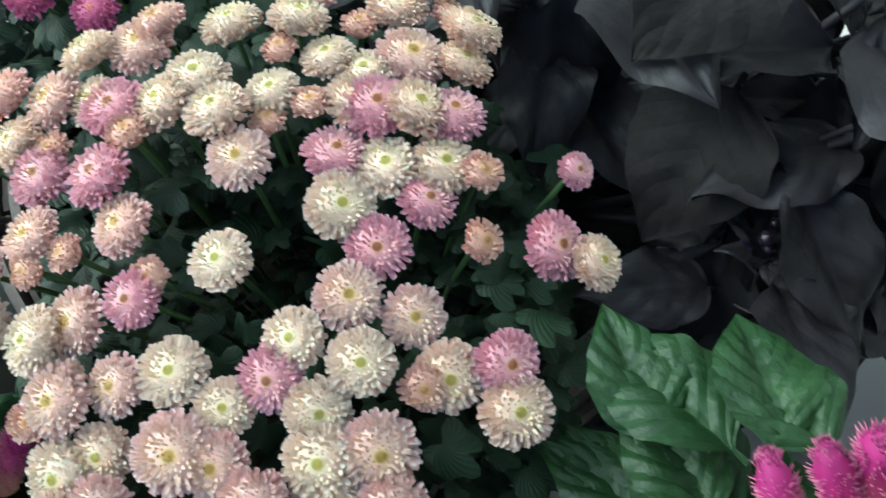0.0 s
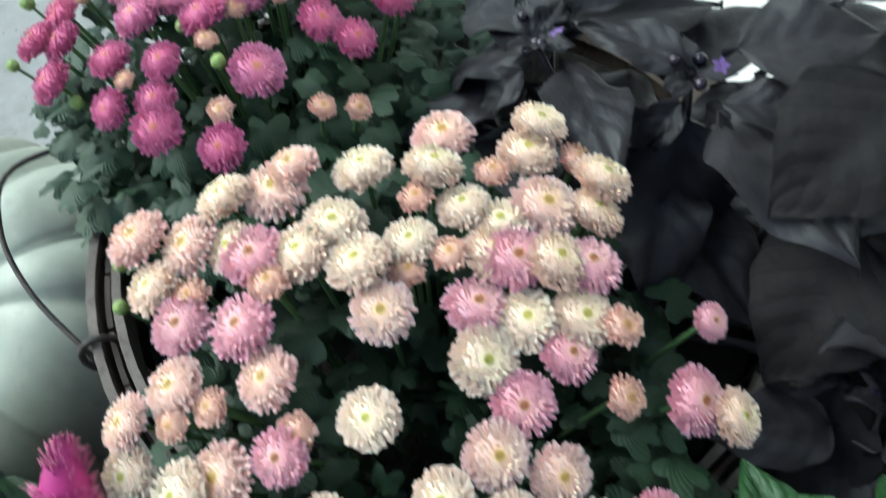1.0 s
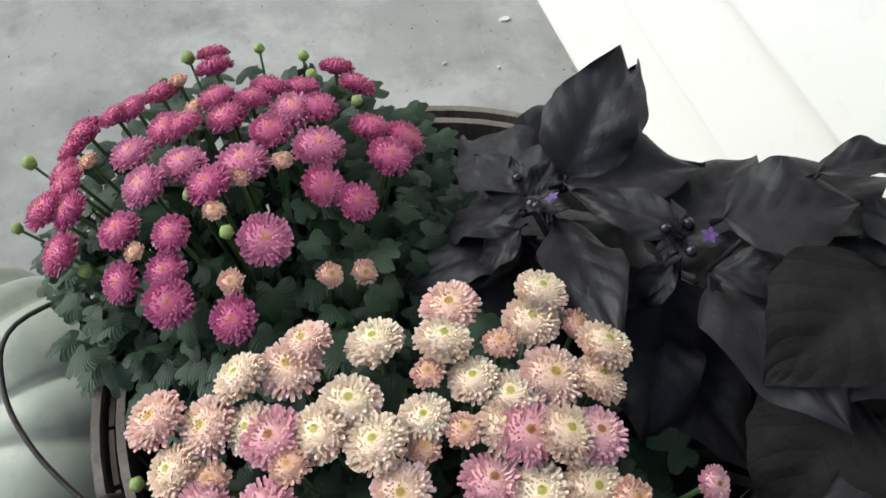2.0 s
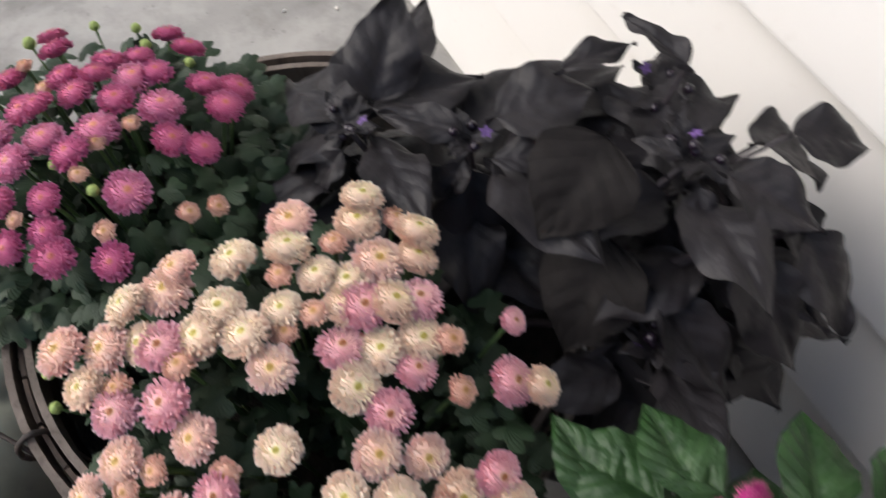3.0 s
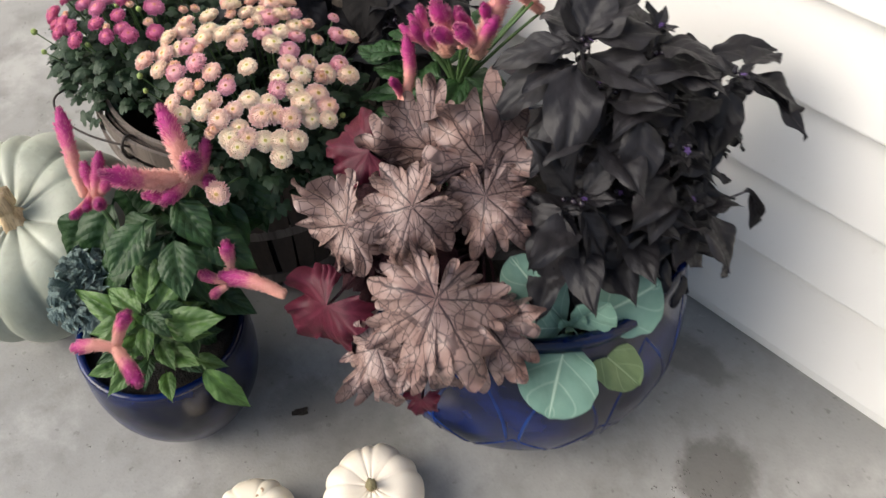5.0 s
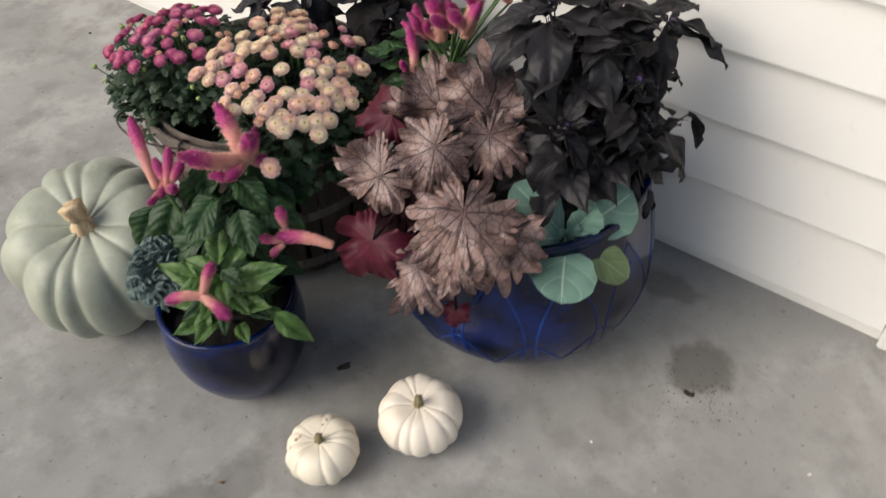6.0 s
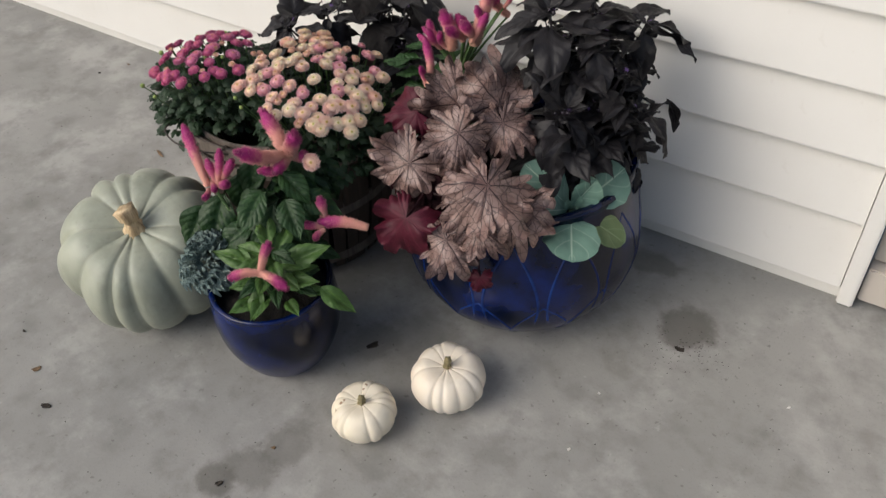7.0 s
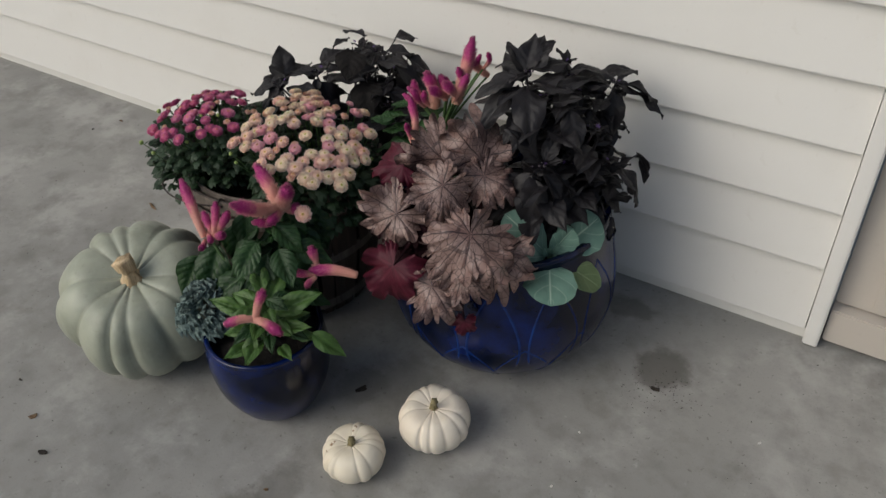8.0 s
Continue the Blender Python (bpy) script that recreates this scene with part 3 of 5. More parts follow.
# ---------------------------------------------------------------- pumpkins
def pumpkin(label, place, r, h, ribs, mat, stem_mat, stem_pts, stem_r, tilt=(0, 0), seed=0, groove=0.10):
    t = thing("pumpkin", label, "pumpkin", place, "pumpkins")
    rnd = random.Random(seed)
    offs = [rnd.uniform(-0.22, 0.22) for _ in range(ribs)]
    amp = [rnd.uniform(0.9, 1.08) for _ in range(ribs)]
    rings, sides = 30, ribs * 12
    v, f, uv = [], [], []
    for i in range(rings + 1):
        a = math.pi * i / rings
        for k in range(sides):
            w = 2 * math.pi * k / sides
            q = (k / sides * ribs + 0.30 * math.sin(w * 2 + seed) + 0.22 * math.sin(w * 5 + 2 * seed)) % ribs
            li = int(q) % ribs
            fr = q - int(q)
            crest = max(0.0, math.sin(math.pi * fr)) ** 0.40
            rad = math.sin(a) ** 0.82 * (1 - groove * (1 - crest) * (0.5 + 0.5 * math.sin(a))) * (1 + 0.03 * (amp[li] - 1) * 10 * math.sin(a) * crest)
            z = math.cos(a) * (0.90 if a < math.pi / 2 else 1.0)
            dip = 0.26 * math.exp(-((math.sin(a) / 0.42) ** 2)) * (1 if a < math.pi / 2 else -0.6)
            z = z - dip + 0.10 * groove * 3 * (crest - 1) * max(0, math.cos(a))
            v.append((r * rad * math.cos(w), r * rad * math.sin(w), h / 2 * z))
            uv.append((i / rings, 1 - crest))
    low = min(p[2] for p in v)
    for i in range(rings):
        for k in range(sides):
            k2 = (k + 1) % sides
            f.append((i * sides + k, (i + 1) * sides + k, (i + 1) * sides + k2, i * sides + k2))
    turn = Euler((radians(tilt[0]), radians(tilt[1]), 0)).to_matrix() @ Matrix.Rotation(seed * 1.3, 3, "Z")
    v = [turn @ Vector(p) for p in v]
    low = min(p.z for p in v)
    v = [p - Vector((0, 0, low)) for p in v]
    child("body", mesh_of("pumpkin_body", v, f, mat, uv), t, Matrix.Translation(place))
    top = turn @ Vector((0, 0, h / 2 * 0.62)) - Vector((0, 0, low))
    pts = smooth_path([top + Vector(p) for p in stem_pts], 4)
    n = len(pts)
    sv, sf, suv = tube(pts, [stem_r * (1.65 - 1.0 * min(1, i / n * 2.2)) if i < n * 0.5 else stem_r * (0.85 + 0.35 * i / n) for i in range(n)], 20)
    for i in range(len(sv)):
        w = (i % 20) / 20 * 2 * math.pi
        ring = pts[min(i // 20, n - 1)]
        sv[i] = ring + (sv[i] - ring) * (1 + 0.16 * math.cos(5 * w))
    stem = child("stem", mesh_of("pumpkin_stem", sv, sf, stem_mat, suv), t, Matrix.Translation(place), "dry corky stem stub")
    # frayed ring where the stem meets the rind
    rv, rf, ruv = [], [], []
    base = pts[1]
    for k in range(26):
        w = 2 * math.pi * k / 26 + rnd.uniform(-0.1, 0.1)
        o = turn @ Vector((math.cos(w), math.sin(w), 0))
        sd = turn @ Vector((-math.sin(w), math.cos(w), 0))
        up = turn @ Vector((0, 0, 1))
        ln = stem_r * rnd.uniform(1.5, 2.3)
        c0, c1 = base + o * stem_r * 0.9 + up * stem_r * 0.25, base + o * ln + up * stem_r * rnd.uniform(-0.1, 0.35)
        b0 = len(rv)
        rv += [c0 - sd * stem_r * 0.2, c0 + sd * stem_r * 0.2, c0 + up * stem_r * 0.3, c1]
        ruv += [(0, 0)] * 4
        rf += [(b0, b0 + 1, b0 + 3), (b0 + 1, b0 + 2, b0 + 3), (b0 + 2, b0, b0 + 3), (b0, b0 + 2, b0 + 1)]
    child("stem_ring", mesh_of("pumpkin_stem_ring", rv, rf, CORK, ruv, False), stem, Matrix.Translation(place), "frayed tan ring of cork")
    return t


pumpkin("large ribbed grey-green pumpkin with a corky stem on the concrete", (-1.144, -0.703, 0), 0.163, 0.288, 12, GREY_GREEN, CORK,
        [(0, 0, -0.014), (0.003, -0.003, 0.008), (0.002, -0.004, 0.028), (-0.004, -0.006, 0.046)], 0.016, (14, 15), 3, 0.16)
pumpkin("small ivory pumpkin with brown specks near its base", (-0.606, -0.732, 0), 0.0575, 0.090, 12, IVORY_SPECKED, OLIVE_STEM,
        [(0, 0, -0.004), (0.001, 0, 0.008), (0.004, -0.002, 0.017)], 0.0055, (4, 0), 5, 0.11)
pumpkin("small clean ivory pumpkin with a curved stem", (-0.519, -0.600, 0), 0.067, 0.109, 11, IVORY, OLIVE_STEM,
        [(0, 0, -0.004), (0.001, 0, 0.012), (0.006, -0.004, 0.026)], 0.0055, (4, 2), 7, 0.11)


# ---------------------------------------------------------------- pots
def glazed_pot(label, place, profile, soil_z, soil_r):
    t = thing("glazed_pot", label, "flower pot", place, "glazed pots")
    v, f, uv = lathe(profile, 96)
    child("body", mesh_of("pot_body", v, f, GLAZE, uv), t, Matrix.Translation(place))
    rnd = random.Random(4)
    sv, sf, _ = lathe([(soil_r, soil_z - 0.02), (soil_r, soil_z), (soil_r * 0.8, soil_z + 0.006), (soil_r * 0.5, soil_z + 0.009), (soil_r * 0.2, soil_z + 0.012), (0.005, soil_z + 0.012)], 40,
                      lambda w, z, i: 1 + 0.0 * z)
    sv = [Vector(p) + Vector((0, 0, rnd.uniform(-0.004, 0.004))) for p in sv]
    child("soil", mesh_of("soil", sv, sf, SOIL), t, Matrix.Translation(place), "dark potting soil")
    return t


def profile_of(points, wall_t):
    """Outer line from foot to rim, a rolled rim, then the inner line down."""
    p = [(v.x, v.y) for v in smooth_path([(a, b, 0) for a, b in points], 6)]
    r, z = p[-1]
    rim = [(r + wall_t * 0.25, z + wall_t * 0.35), (r, z + wall_t * 0.75), (r - wall_t * 0.6, z + wall_t * 0.75), (r - wall_t, z + wall_t * 0.2)]
    inner = [(a - wall_t, b) for a, b in reversed(p) if b > points[0][1] + wall_t * 2]
    return [(p[0][0] * 0.9, 0.0)] + p + rim + inner


BIG = (-0.552, -0.282, 0.0)
BIG_LINE = [(0.140, 0.004), (0.174, 0.04), (0.207, 0.09), (0.221, 0.15), (0.2185, 0.21), (0.206, 0.275), (0.197, 0.320)]
big_pot = glazed_pot("large dark blue glazed ceramic pot with raised leaf arches", BIG, profile_of(BIG_LINE, 0.016), 0.278, 0.184)


def pot_radius(z):
    line = smooth_path([(a, b, 0) for a, b in BIG_LINE], 8)
    return float(np.interp(z, [p.y for p in line], [p.x for p in line]))


def ridge(w0, w1, z0, z1, bulge):
    """A raised line on the pot from the foot to an arch's point."""
    pts = []
    for i in range(15):
        s = i / 14
        z = z0 + (z1 - z0) * s
        w = w0 + (w1 - w0) * s ** 1.7 + bulge * math.sin(math.pi * s)
        r = pot_radius(z) - 0.0018
        pts.append((r * math.cos(w), r * math.sin(w), z))
    v, f, uv = tube(pts, [0.0036 - 0.0014 * abs(i / 14 - 0.4) for i in range(15)], 6)
    return mesh_of("pot_ridge", v, f, GLAZE_THIN, uv)


for k in range(12):
    w = 2 * math.pi * k / 12 + 0.16
    for sgn in (-1, 1):
        child("ridge", ridge(w + sgn * 0.23, w, 0.03, 0.15, sgn * 0.07), big_pot, Matrix.Translation(BIG), "pale blue raised line in the glaze")
        child("ridge", ridge(w + 0.26 + sgn * 0.20, w + 0.26, 0.10, 0.285, sgn * 0.06), big_pot, Matrix.Translation(BIG), "pale blue raised line in the glaze")

SMALL = (-0.835, -0.676, 0.0)
SMALL_LINE = [(0.064, 0.004), (0.083, 0.028), (0.105, 0.080), (0.1125, 0.130), (0.1105, 0.172), (0.107, 0.193)]
small_pot = glazed_pot("small dark blue glazed ceramic pot on the concrete", SMALL, profile_of(SMALL_LINE, 0.009), 0.172, 0.100)

# bushel basket
BASKET = (-1.034, -0.363, 0.0)
basket = thing("bushel_basket", "weathered wooden bushel basket with wire handles", "basket", BASKET)
TOP_R, FOOT_R, BASKET_H = 0.206, 0.155, 0.345


def slat(w, half):
    v, f = [], []
    for i in range(9):
        s = i / 8
        z = 0.002 + s * (BASKET_H - 0.004)
        r = FOOT_R + (TOP_R - 0.006 - FOOT_R) * s ** 0.8 + 0.012 * math.sin(math.pi * s)
        for q in (-1, -0.4, 0.4, 1):
            a = w + q * half * (0.8 + 0.2 * s)
            v.append((r * math.cos(a), r * math.sin(a), z))
        for q in (1, 0.4, -0.4, -1):
            a = w + q * half * (0.8 + 0.2 * s)
            v.append(((r - 0.003) * math.cos(a), (r - 0.003) * math.sin(a), z))
    for i in range(8):
        for k in range(8):
            k2 = (k + 1) % 8
            f.append((i * 8 + k, i * 8 + k2, (i + 1) * 8 + k2, (i + 1) * 8 + k))
    f += [tuple(reversed(range(8))), tuple(range(64, 72))]
    return mesh_of("basket_slat", v, f, SLAT, smooth=False)


slat_me = slat(0, 0.0845)
for k in range(36):
    child("slat", slat_me, basket, Matrix.Translation(BASKET) @ pose(0, 0, 0, 0, 0, k * 10 + random.uniform(-1, 1)))


def band(r, z, w, t, mat):
    v, f, _ = lathe([(r, z), (r + t, z), (r + t, z + w), (r, z + w)], 72)
    n = 72
    f = f[:-2] + [(k, 3 * n + k, 3 * n + (k + 1) % n, (k + 1) % n) for k in range(n)]
    return mesh_of("basket_hoop", v, f, mat, smooth=False)


for r, z, w, t in ((TOP_R - 0.002, 0.320, 0.027, 0.005), (TOP_R - 0.017, 0.326, 0.024, 0.005), (TOP_R + 0.004, 0.292, 0.022, 0.004), (0.190, 0.165, 0.025, 0.004), (0.166, 0.03, 0.022, 0.004)):
    child("hoop", band(r, z, w, t, HOOP), basket, Matrix.Translation(BASKET), "grey bent wood hoop")
lv, lf, _ = lathe([(0.14, 0.01), (0.186, 0.315), (0.183, 0.315), (0.174, 0.27), (0.15, 0.275), (0.1, 0.28), (0.005, 0.28)], 48)
child("soil", mesh_of("basket_soil", lv, lf, SOIL), basket, Matrix.Translation(BASKET), "dark soil in the basket")


# ---------------------------------------------------------------- where heads, leaves and plumes stand
CREAM_HEADS = [
    (-0.996, -0.332),
    (-0.984, -0.341),
    (-0.996, -0.411),
    (-0.984, -0.383),
    (-0.964, -0.375),
    (-0.953, -0.362),
    (-0.941, -0.368),
    (-0.93, -0.346),
    (-0.955, -0.4),
    (-0.971, -0.429),
    (-0.998, -0.472),
    (-0.962, -0.444),
    (-0.949, -0.423),
    (-0.912, -0.363),
    (-0.908, -0.341),
    (-0.975, -0.472),
    (-0.9, -0.384),
    (-0.858, -0.293),
    (-0.889, -0.432),
    (-0.855, -0.412),
    (-0.84, -0.39),
    (-0.83, -0.36),
    (-0.812, -0.339),
    (-0.829, -0.409),
    (-0.857, -0.458),
    (-0.899, -0.528),
    (-0.884, -0.508),
    (-0.84, -0.442),
    (-0.864, -0.5),
    (-0.812, -0.412),
    (-0.793, -0.417),
    (-0.778, -0.402),
    (-0.835, -0.506),
    (-0.818, -0.508),
    (-0.806, -0.478),
    (-0.792, -0.464),
    (-0.779, -0.476),
    (-0.781, -0.449),
    (-0.803, -0.411),
]
PINK_HEADS = [
    (-1.001, -0.374),
    (-0.956, -0.342),
    (-1.004, -0.441),
    (-0.996, -0.45),
    (-0.983, -0.49),
    (-0.928, -0.418),
    (-0.994, -0.512),
    (-0.916, -0.467),
    (-0.865, -0.389),
    (-0.854, -0.367),
    (-0.924, -0.504),
    (-0.918, -0.526),
    (-0.887, -0.492),
    (-0.81, -0.391),
    (-0.859, -0.48),
    (-0.832, -0.463),
    (-0.821, -0.449),
    (-0.805, -0.438),
    (-0.791, -0.391),
    (-0.818, -0.492),
    (-0.859, -0.502),
    (-0.828, -0.462),
]
LILAC_HEADS = [
    (-0.935, -0.361),
    (-0.927, -0.332),
    (-0.922, -0.381),
    (-0.895, -0.351),
    (-0.967, -0.464),
    (-0.881, -0.374),
    (-0.867, -0.307),
    (-0.938, -0.473),
    (-0.949, -0.498),
    (-0.886, -0.468),
    (-0.828, -0.338),
    (-0.844, -0.423),
]
BUFF_HEADS = [
    (-0.978, -0.32),
    (-0.976, -0.359),
    (-0.972, -0.393),
    (-0.944, -0.386),
    (-0.943, -0.404),
    (-0.899, -0.328),
    (-0.952, -0.459),
    (-0.96, -0.493),
    (-0.911, -0.49),
    (-0.91, -0.506),
    (-0.893, -0.46),
    (-0.828, -0.37),
    (-0.858, -0.518),
    (-0.856, -0.513),
]
YELLOW_HEADS = [
    (-0.963, -0.314),
    (-0.95, -0.322),
    (-0.97, -0.508),
    (-0.838, -0.49),
]
MAGENTA_HEADS = [
    (-1.24, -0.454),
    (-1.212, -0.454),
    (-1.205, -0.488),
    (-1.189, -0.503),
    (-1.188, -0.514),
    (-1.194, -0.535),
    (-1.182, -0.541),
    (-1.163, -0.546),
    (-1.146, -0.543),
    (-1.132, -0.555),
    (-1.125, -0.542),
    (-1.102, -0.549),
    (-1.1, -0.517),
    (-1.085, -0.491),
    (-1.07, -0.498),
    (-1.071, -0.52),
    (-1.052, -0.499),
    (-1.163, -0.486),
    (-1.156, -0.476),
    (-1.108, -0.469),
    (-1.157, -0.453),
    (-1.176, -0.456),
    (-1.164, -0.437),
    (-1.134, -0.432),
    (-1.176, -0.408),
    (-1.149, -0.403),
    (-1.177, -0.426),
    (-1.094, -0.413),
    (-1.082, -0.398),
    (-1.108, -0.374),
    (-1.123, -0.361),
    (-1.133, -0.378),
    (-1.179, -0.375),
    (-1.199, -0.383),
    (-1.035, -0.471),
]
MAUVE_HEADS = [
    (-1.15, -0.506),
    (-1.12, -0.501),
    (-1.131, -0.48),
    (-1.119, -0.45),
    (-1.152, -0.417),
    (-1.117, -0.41),
    (-1.069, -0.448),
]
SMALL_HEADS = [
    (-1.207, -0.476),
    (-1.159, -0.531),
    (-1.085, -0.511),
    (-1.091, -0.469),
    (-1.176, -0.469),
    (-1.109, -0.453),
    (-1.114, -0.43),
    (-1.053, -0.468),
    (-1.042, -0.422),
    (-1.044, -0.405),
]
BACK_LEAVES = [
    (-1.059, -0.295, 0.46, -1.135, -0.218, 0.47, 0.5),
    (-1.052, -0.306, 0.469, -1.039, -0.226, 0.485, 0.65),
    (-1.05, -0.31, 0.458, -1.145, -0.325, 0.441, 0.55),
    (-1.048, -0.314, 0.458, -1.09, -0.366, 0.425, 0.55),
    (-1.042, -0.32, 0.457, -1.04, -0.355, 0.424, 0.45),
    (-0.997, -0.26, 0.481, -1.039, -0.303, 0.489, 0.4),
    (-0.979, -0.262, 0.48, -0.951, -0.22, 0.502, 0.4),
    (-0.994, -0.262, 0.47, -0.938, -0.269, 0.358, 0.5),
    (-0.994, -0.263, 0.47, -0.985, -0.289, 0.438, 0.45),
    (-0.996, -0.252, 0.491, -0.977, -0.19, 0.516, 0.75),
    (-0.899, -0.165, 0.505, -0.841, -0.133, 0.506, 0.6),
    (-0.869, -0.182, 0.493, -0.776, -0.157, 0.451, 0.42),
    (-0.857, -0.142, 0.495, -0.786, -0.125, 0.454, 0.5),
]
BACK_LEAVES_MORE = [
    (-0.877, -0.21, 0.45, -0.797, -0.187, 0.409, 0.45),
    (-0.905, -0.155, 0.482, -0.800, -0.098, 0.372, 0.46),
    (-0.885, -0.125, 0.465, -0.832, -0.042, 0.332, 0.46),
    (-0.890, -0.175, 0.440, -0.817, -0.142, 0.331, 0.46),
    (-0.912, -0.125, 0.487, -0.897, -0.034, 0.455, 0.60),
    (-0.928, -0.152, 0.488, -0.992, -0.180, 0.500, 0.62),
    (-0.925, -0.148, 0.488, -0.975, -0.125, 0.508, 0.62),
    (-0.930, -0.160, 0.484, -0.990, -0.215, 0.492, 0.60),
    (-0.912, -0.152, 0.486, -0.852, -0.105, 0.470, 0.55),
    (-0.990, -0.235, 0.478, -1.005, -0.154, 0.512, 0.62),
    (-1.048, -0.300, 0.470, -1.082, -0.262, 0.530, 0.62),
    (-0.896, -0.129, 0.518, -0.867, -0.076, 0.522, 0.6),
    (-0.876, -0.219, 0.41, -0.826, -0.259, 0.294, 0.5),
    (-0.997, -0.207, 0.505, -0.993, -0.152, 0.52, 0.4),
    (-0.952, -0.144, 0.519, -1.005, -0.158, 0.53, 0.35),
    (-0.913, -0.177, 0.505, -0.938, -0.193, 0.514, 0.45),
    (-0.902, -0.176, 0.504, -0.858, -0.191, 0.471, 0.35),
    (-1.047, -0.3, 0.459, -1.11, -0.33, 0.459, 0.6),
    (-0.997, -0.261, 0.471, -1.036, -0.281, 0.481, 0.5),
    (-0.983, -0.256, 0.471, -0.956, -0.242, 0.471, 0.5),
]
BROWN_LEAVES = [
    (-0.94, -0.208, 0.523, -0.915, -0.27, 0.487, 0.85),
    (-0.914, -0.211, 0.462, -0.873, -0.271, 0.415, 0.8),
    (-0.885, -0.204, 0.421, -0.834, -0.207, 0.379, 0.6),
]
FRONT_LEAVES = [
    (-0.457, -0.342, 0.458, -0.446, -0.405, 0.372, 0.55),
    (-0.446, -0.336, 0.458, -0.378, -0.318, 0.352, 0.50),
    (-0.460, -0.340, 0.460, -0.492, -0.397, 0.418, 0.52),
    (-0.456, -0.335, 0.472, -0.482, -0.362, 0.556, 0.50),
    (-0.452, -0.330, 0.472, -0.438, -0.296, 0.526, 0.48),
    (-0.446, -0.330, 0.465, -0.375, -0.265, 0.395, 0.48),
    (-0.448, -0.333, 0.470, -0.415, -0.318, 0.492, 0.50),
    (-0.452, -0.335, 0.462, -0.398, -0.330, 0.408, 0.50),
    (-0.518, -0.275, 0.582, -0.452, -0.362, 0.546, 0.52),
    (-0.530, -0.270, 0.588, -0.590, -0.332, 0.584, 0.50),
    (-0.530, -0.275, 0.575, -0.572, -0.350, 0.515, 0.52),
    (-0.526, -0.258, 0.595, -0.525, -0.190, 0.642, 0.58),
    (-0.532, -0.262, 0.592, -0.600, -0.235, 0.600, 0.55),
    (-0.518, -0.258, 0.592, -0.470, -0.205, 0.622, 0.60),
    (-0.412, -0.155, 0.553, -0.462, -0.262, 0.600, 0.42),
    (-0.404, -0.142, 0.555, -0.400, -0.066, 0.562, 0.45),
    (-0.400, -0.146, 0.550, -0.340, -0.070, 0.505, 0.40),
    (-0.405, -0.155, 0.545, -0.380, -0.200, 0.470, 0.45),
    (-0.345, -0.265, 0.455, -0.290, -0.220, 0.384, 0.42),
    (-0.350, -0.160, 0.430, -0.325, -0.112, 0.368, 0.42),
    (-0.440, -0.270, 0.555, -0.395, -0.310, 0.500, 0.55),
]
FRONT_LEAVES_MORE = [
    (-0.524, -0.262, 0.590, -0.567, -0.244, 0.637, 0.62),
    (-0.524, -0.262, 0.590, -0.534, -0.214, 0.648, 0.60),
    (-0.524, -0.262, 0.590, -0.506, -0.204, 0.644, 0.60),
    (-0.524, -0.262, 0.590, -0.565, -0.298, 0.591, 0.55),
    (-0.473, -0.336, 0.483, -0.476, -0.288, 0.487, 0.55),
    (-0.486, -0.252, 0.51, -0.438, -0.238, 0.469, 0.6),
    (-0.463, -0.21, 0.493, -0.382, -0.217, 0.389, 0.45),
    (-0.423, -0.208, 0.452, -0.37, -0.203, 0.39, 0.4),
    (-0.385, -0.212, 0.36, -0.343, -0.192, 0.32, 0.6),
    (-0.418, -0.197, 0.462, -0.373, -0.187, 0.421, 0.4),
    (-0.429, -0.271, 0.456, -0.385, -0.263, 0.385, 0.5),
    (-0.547, -0.217, 0.566, -0.558, -0.146, 0.602, 0.5),
    (-0.454, -0.134, 0.539, -0.4, -0.071, 0.562, 0.45),
    (-0.417, -0.117, 0.529, -0.315, -0.097, 0.506, 0.28),
    (-0.359, -0.233, 0.446, -0.288, -0.228, 0.394, 0.4),
    (-0.44, -0.208, 0.512, -0.383, -0.185, 0.481, 0.5),
    (-0.562, -0.25, 0.533, -0.595, -0.284, 0.502, 0.5),
]
BACK_PLUMES = [
    (-0.662, -0.256, 0.520, -0.650, -0.222, 0.612, 0.0128),
    (-0.708, -0.272, 0.495, -0.715, -0.279, 0.554, 0.0126),
    (-0.716, -0.33, 0.453, -0.736, -0.306, 0.511, 0.0095),
    (-0.734, -0.266, 0.49, -0.756, -0.265, 0.521, 0.008),
    (-0.743, -0.274, 0.489, -0.759, -0.279, 0.514, 0.0065),
    (-0.743, -0.278, 0.489, -0.762, -0.29, 0.504, 0.0065),
    (-0.728, -0.278, 0.488, -0.737, -0.294, 0.522, 0.008),
    (-0.72, -0.262, 0.489, -0.724, -0.249, 0.526, 0.008),
    (-0.714, -0.274, 0.488, -0.718, -0.285, 0.517, 0.0075),
    (-0.687, -0.266, 0.508, -0.698, -0.26, 0.544, 0.0085),
    (-0.69, -0.26, 0.508, -0.69, -0.304, 0.54, 0.0105),
    (-0.663, -0.263, 0.517, -0.669, -0.29, 0.55, 0.0105),
    (-0.659, -0.267, 0.517, -0.642, -0.256, 0.557, 0.0095),
]
BACK_PLUMES_MORE = [
    (-0.666, -0.160, 0.512, -0.684, -0.196, 0.554, 0.0115),
    (-0.673, -0.163, 0.522, -0.668, -0.168, 0.551, 0.006),
    (-0.660, -0.167, 0.531, -0.650, -0.170, 0.560, 0.006),
    (-0.677, -0.257, 0.518, -0.682, -0.275, 0.552, 0.0065),
    (-0.658, -0.248, 0.528, -0.66, -0.259, 0.567, 0.008),
    (-0.719, -0.335, 0.443, -0.719, -0.347, 0.482, 0.007),
]
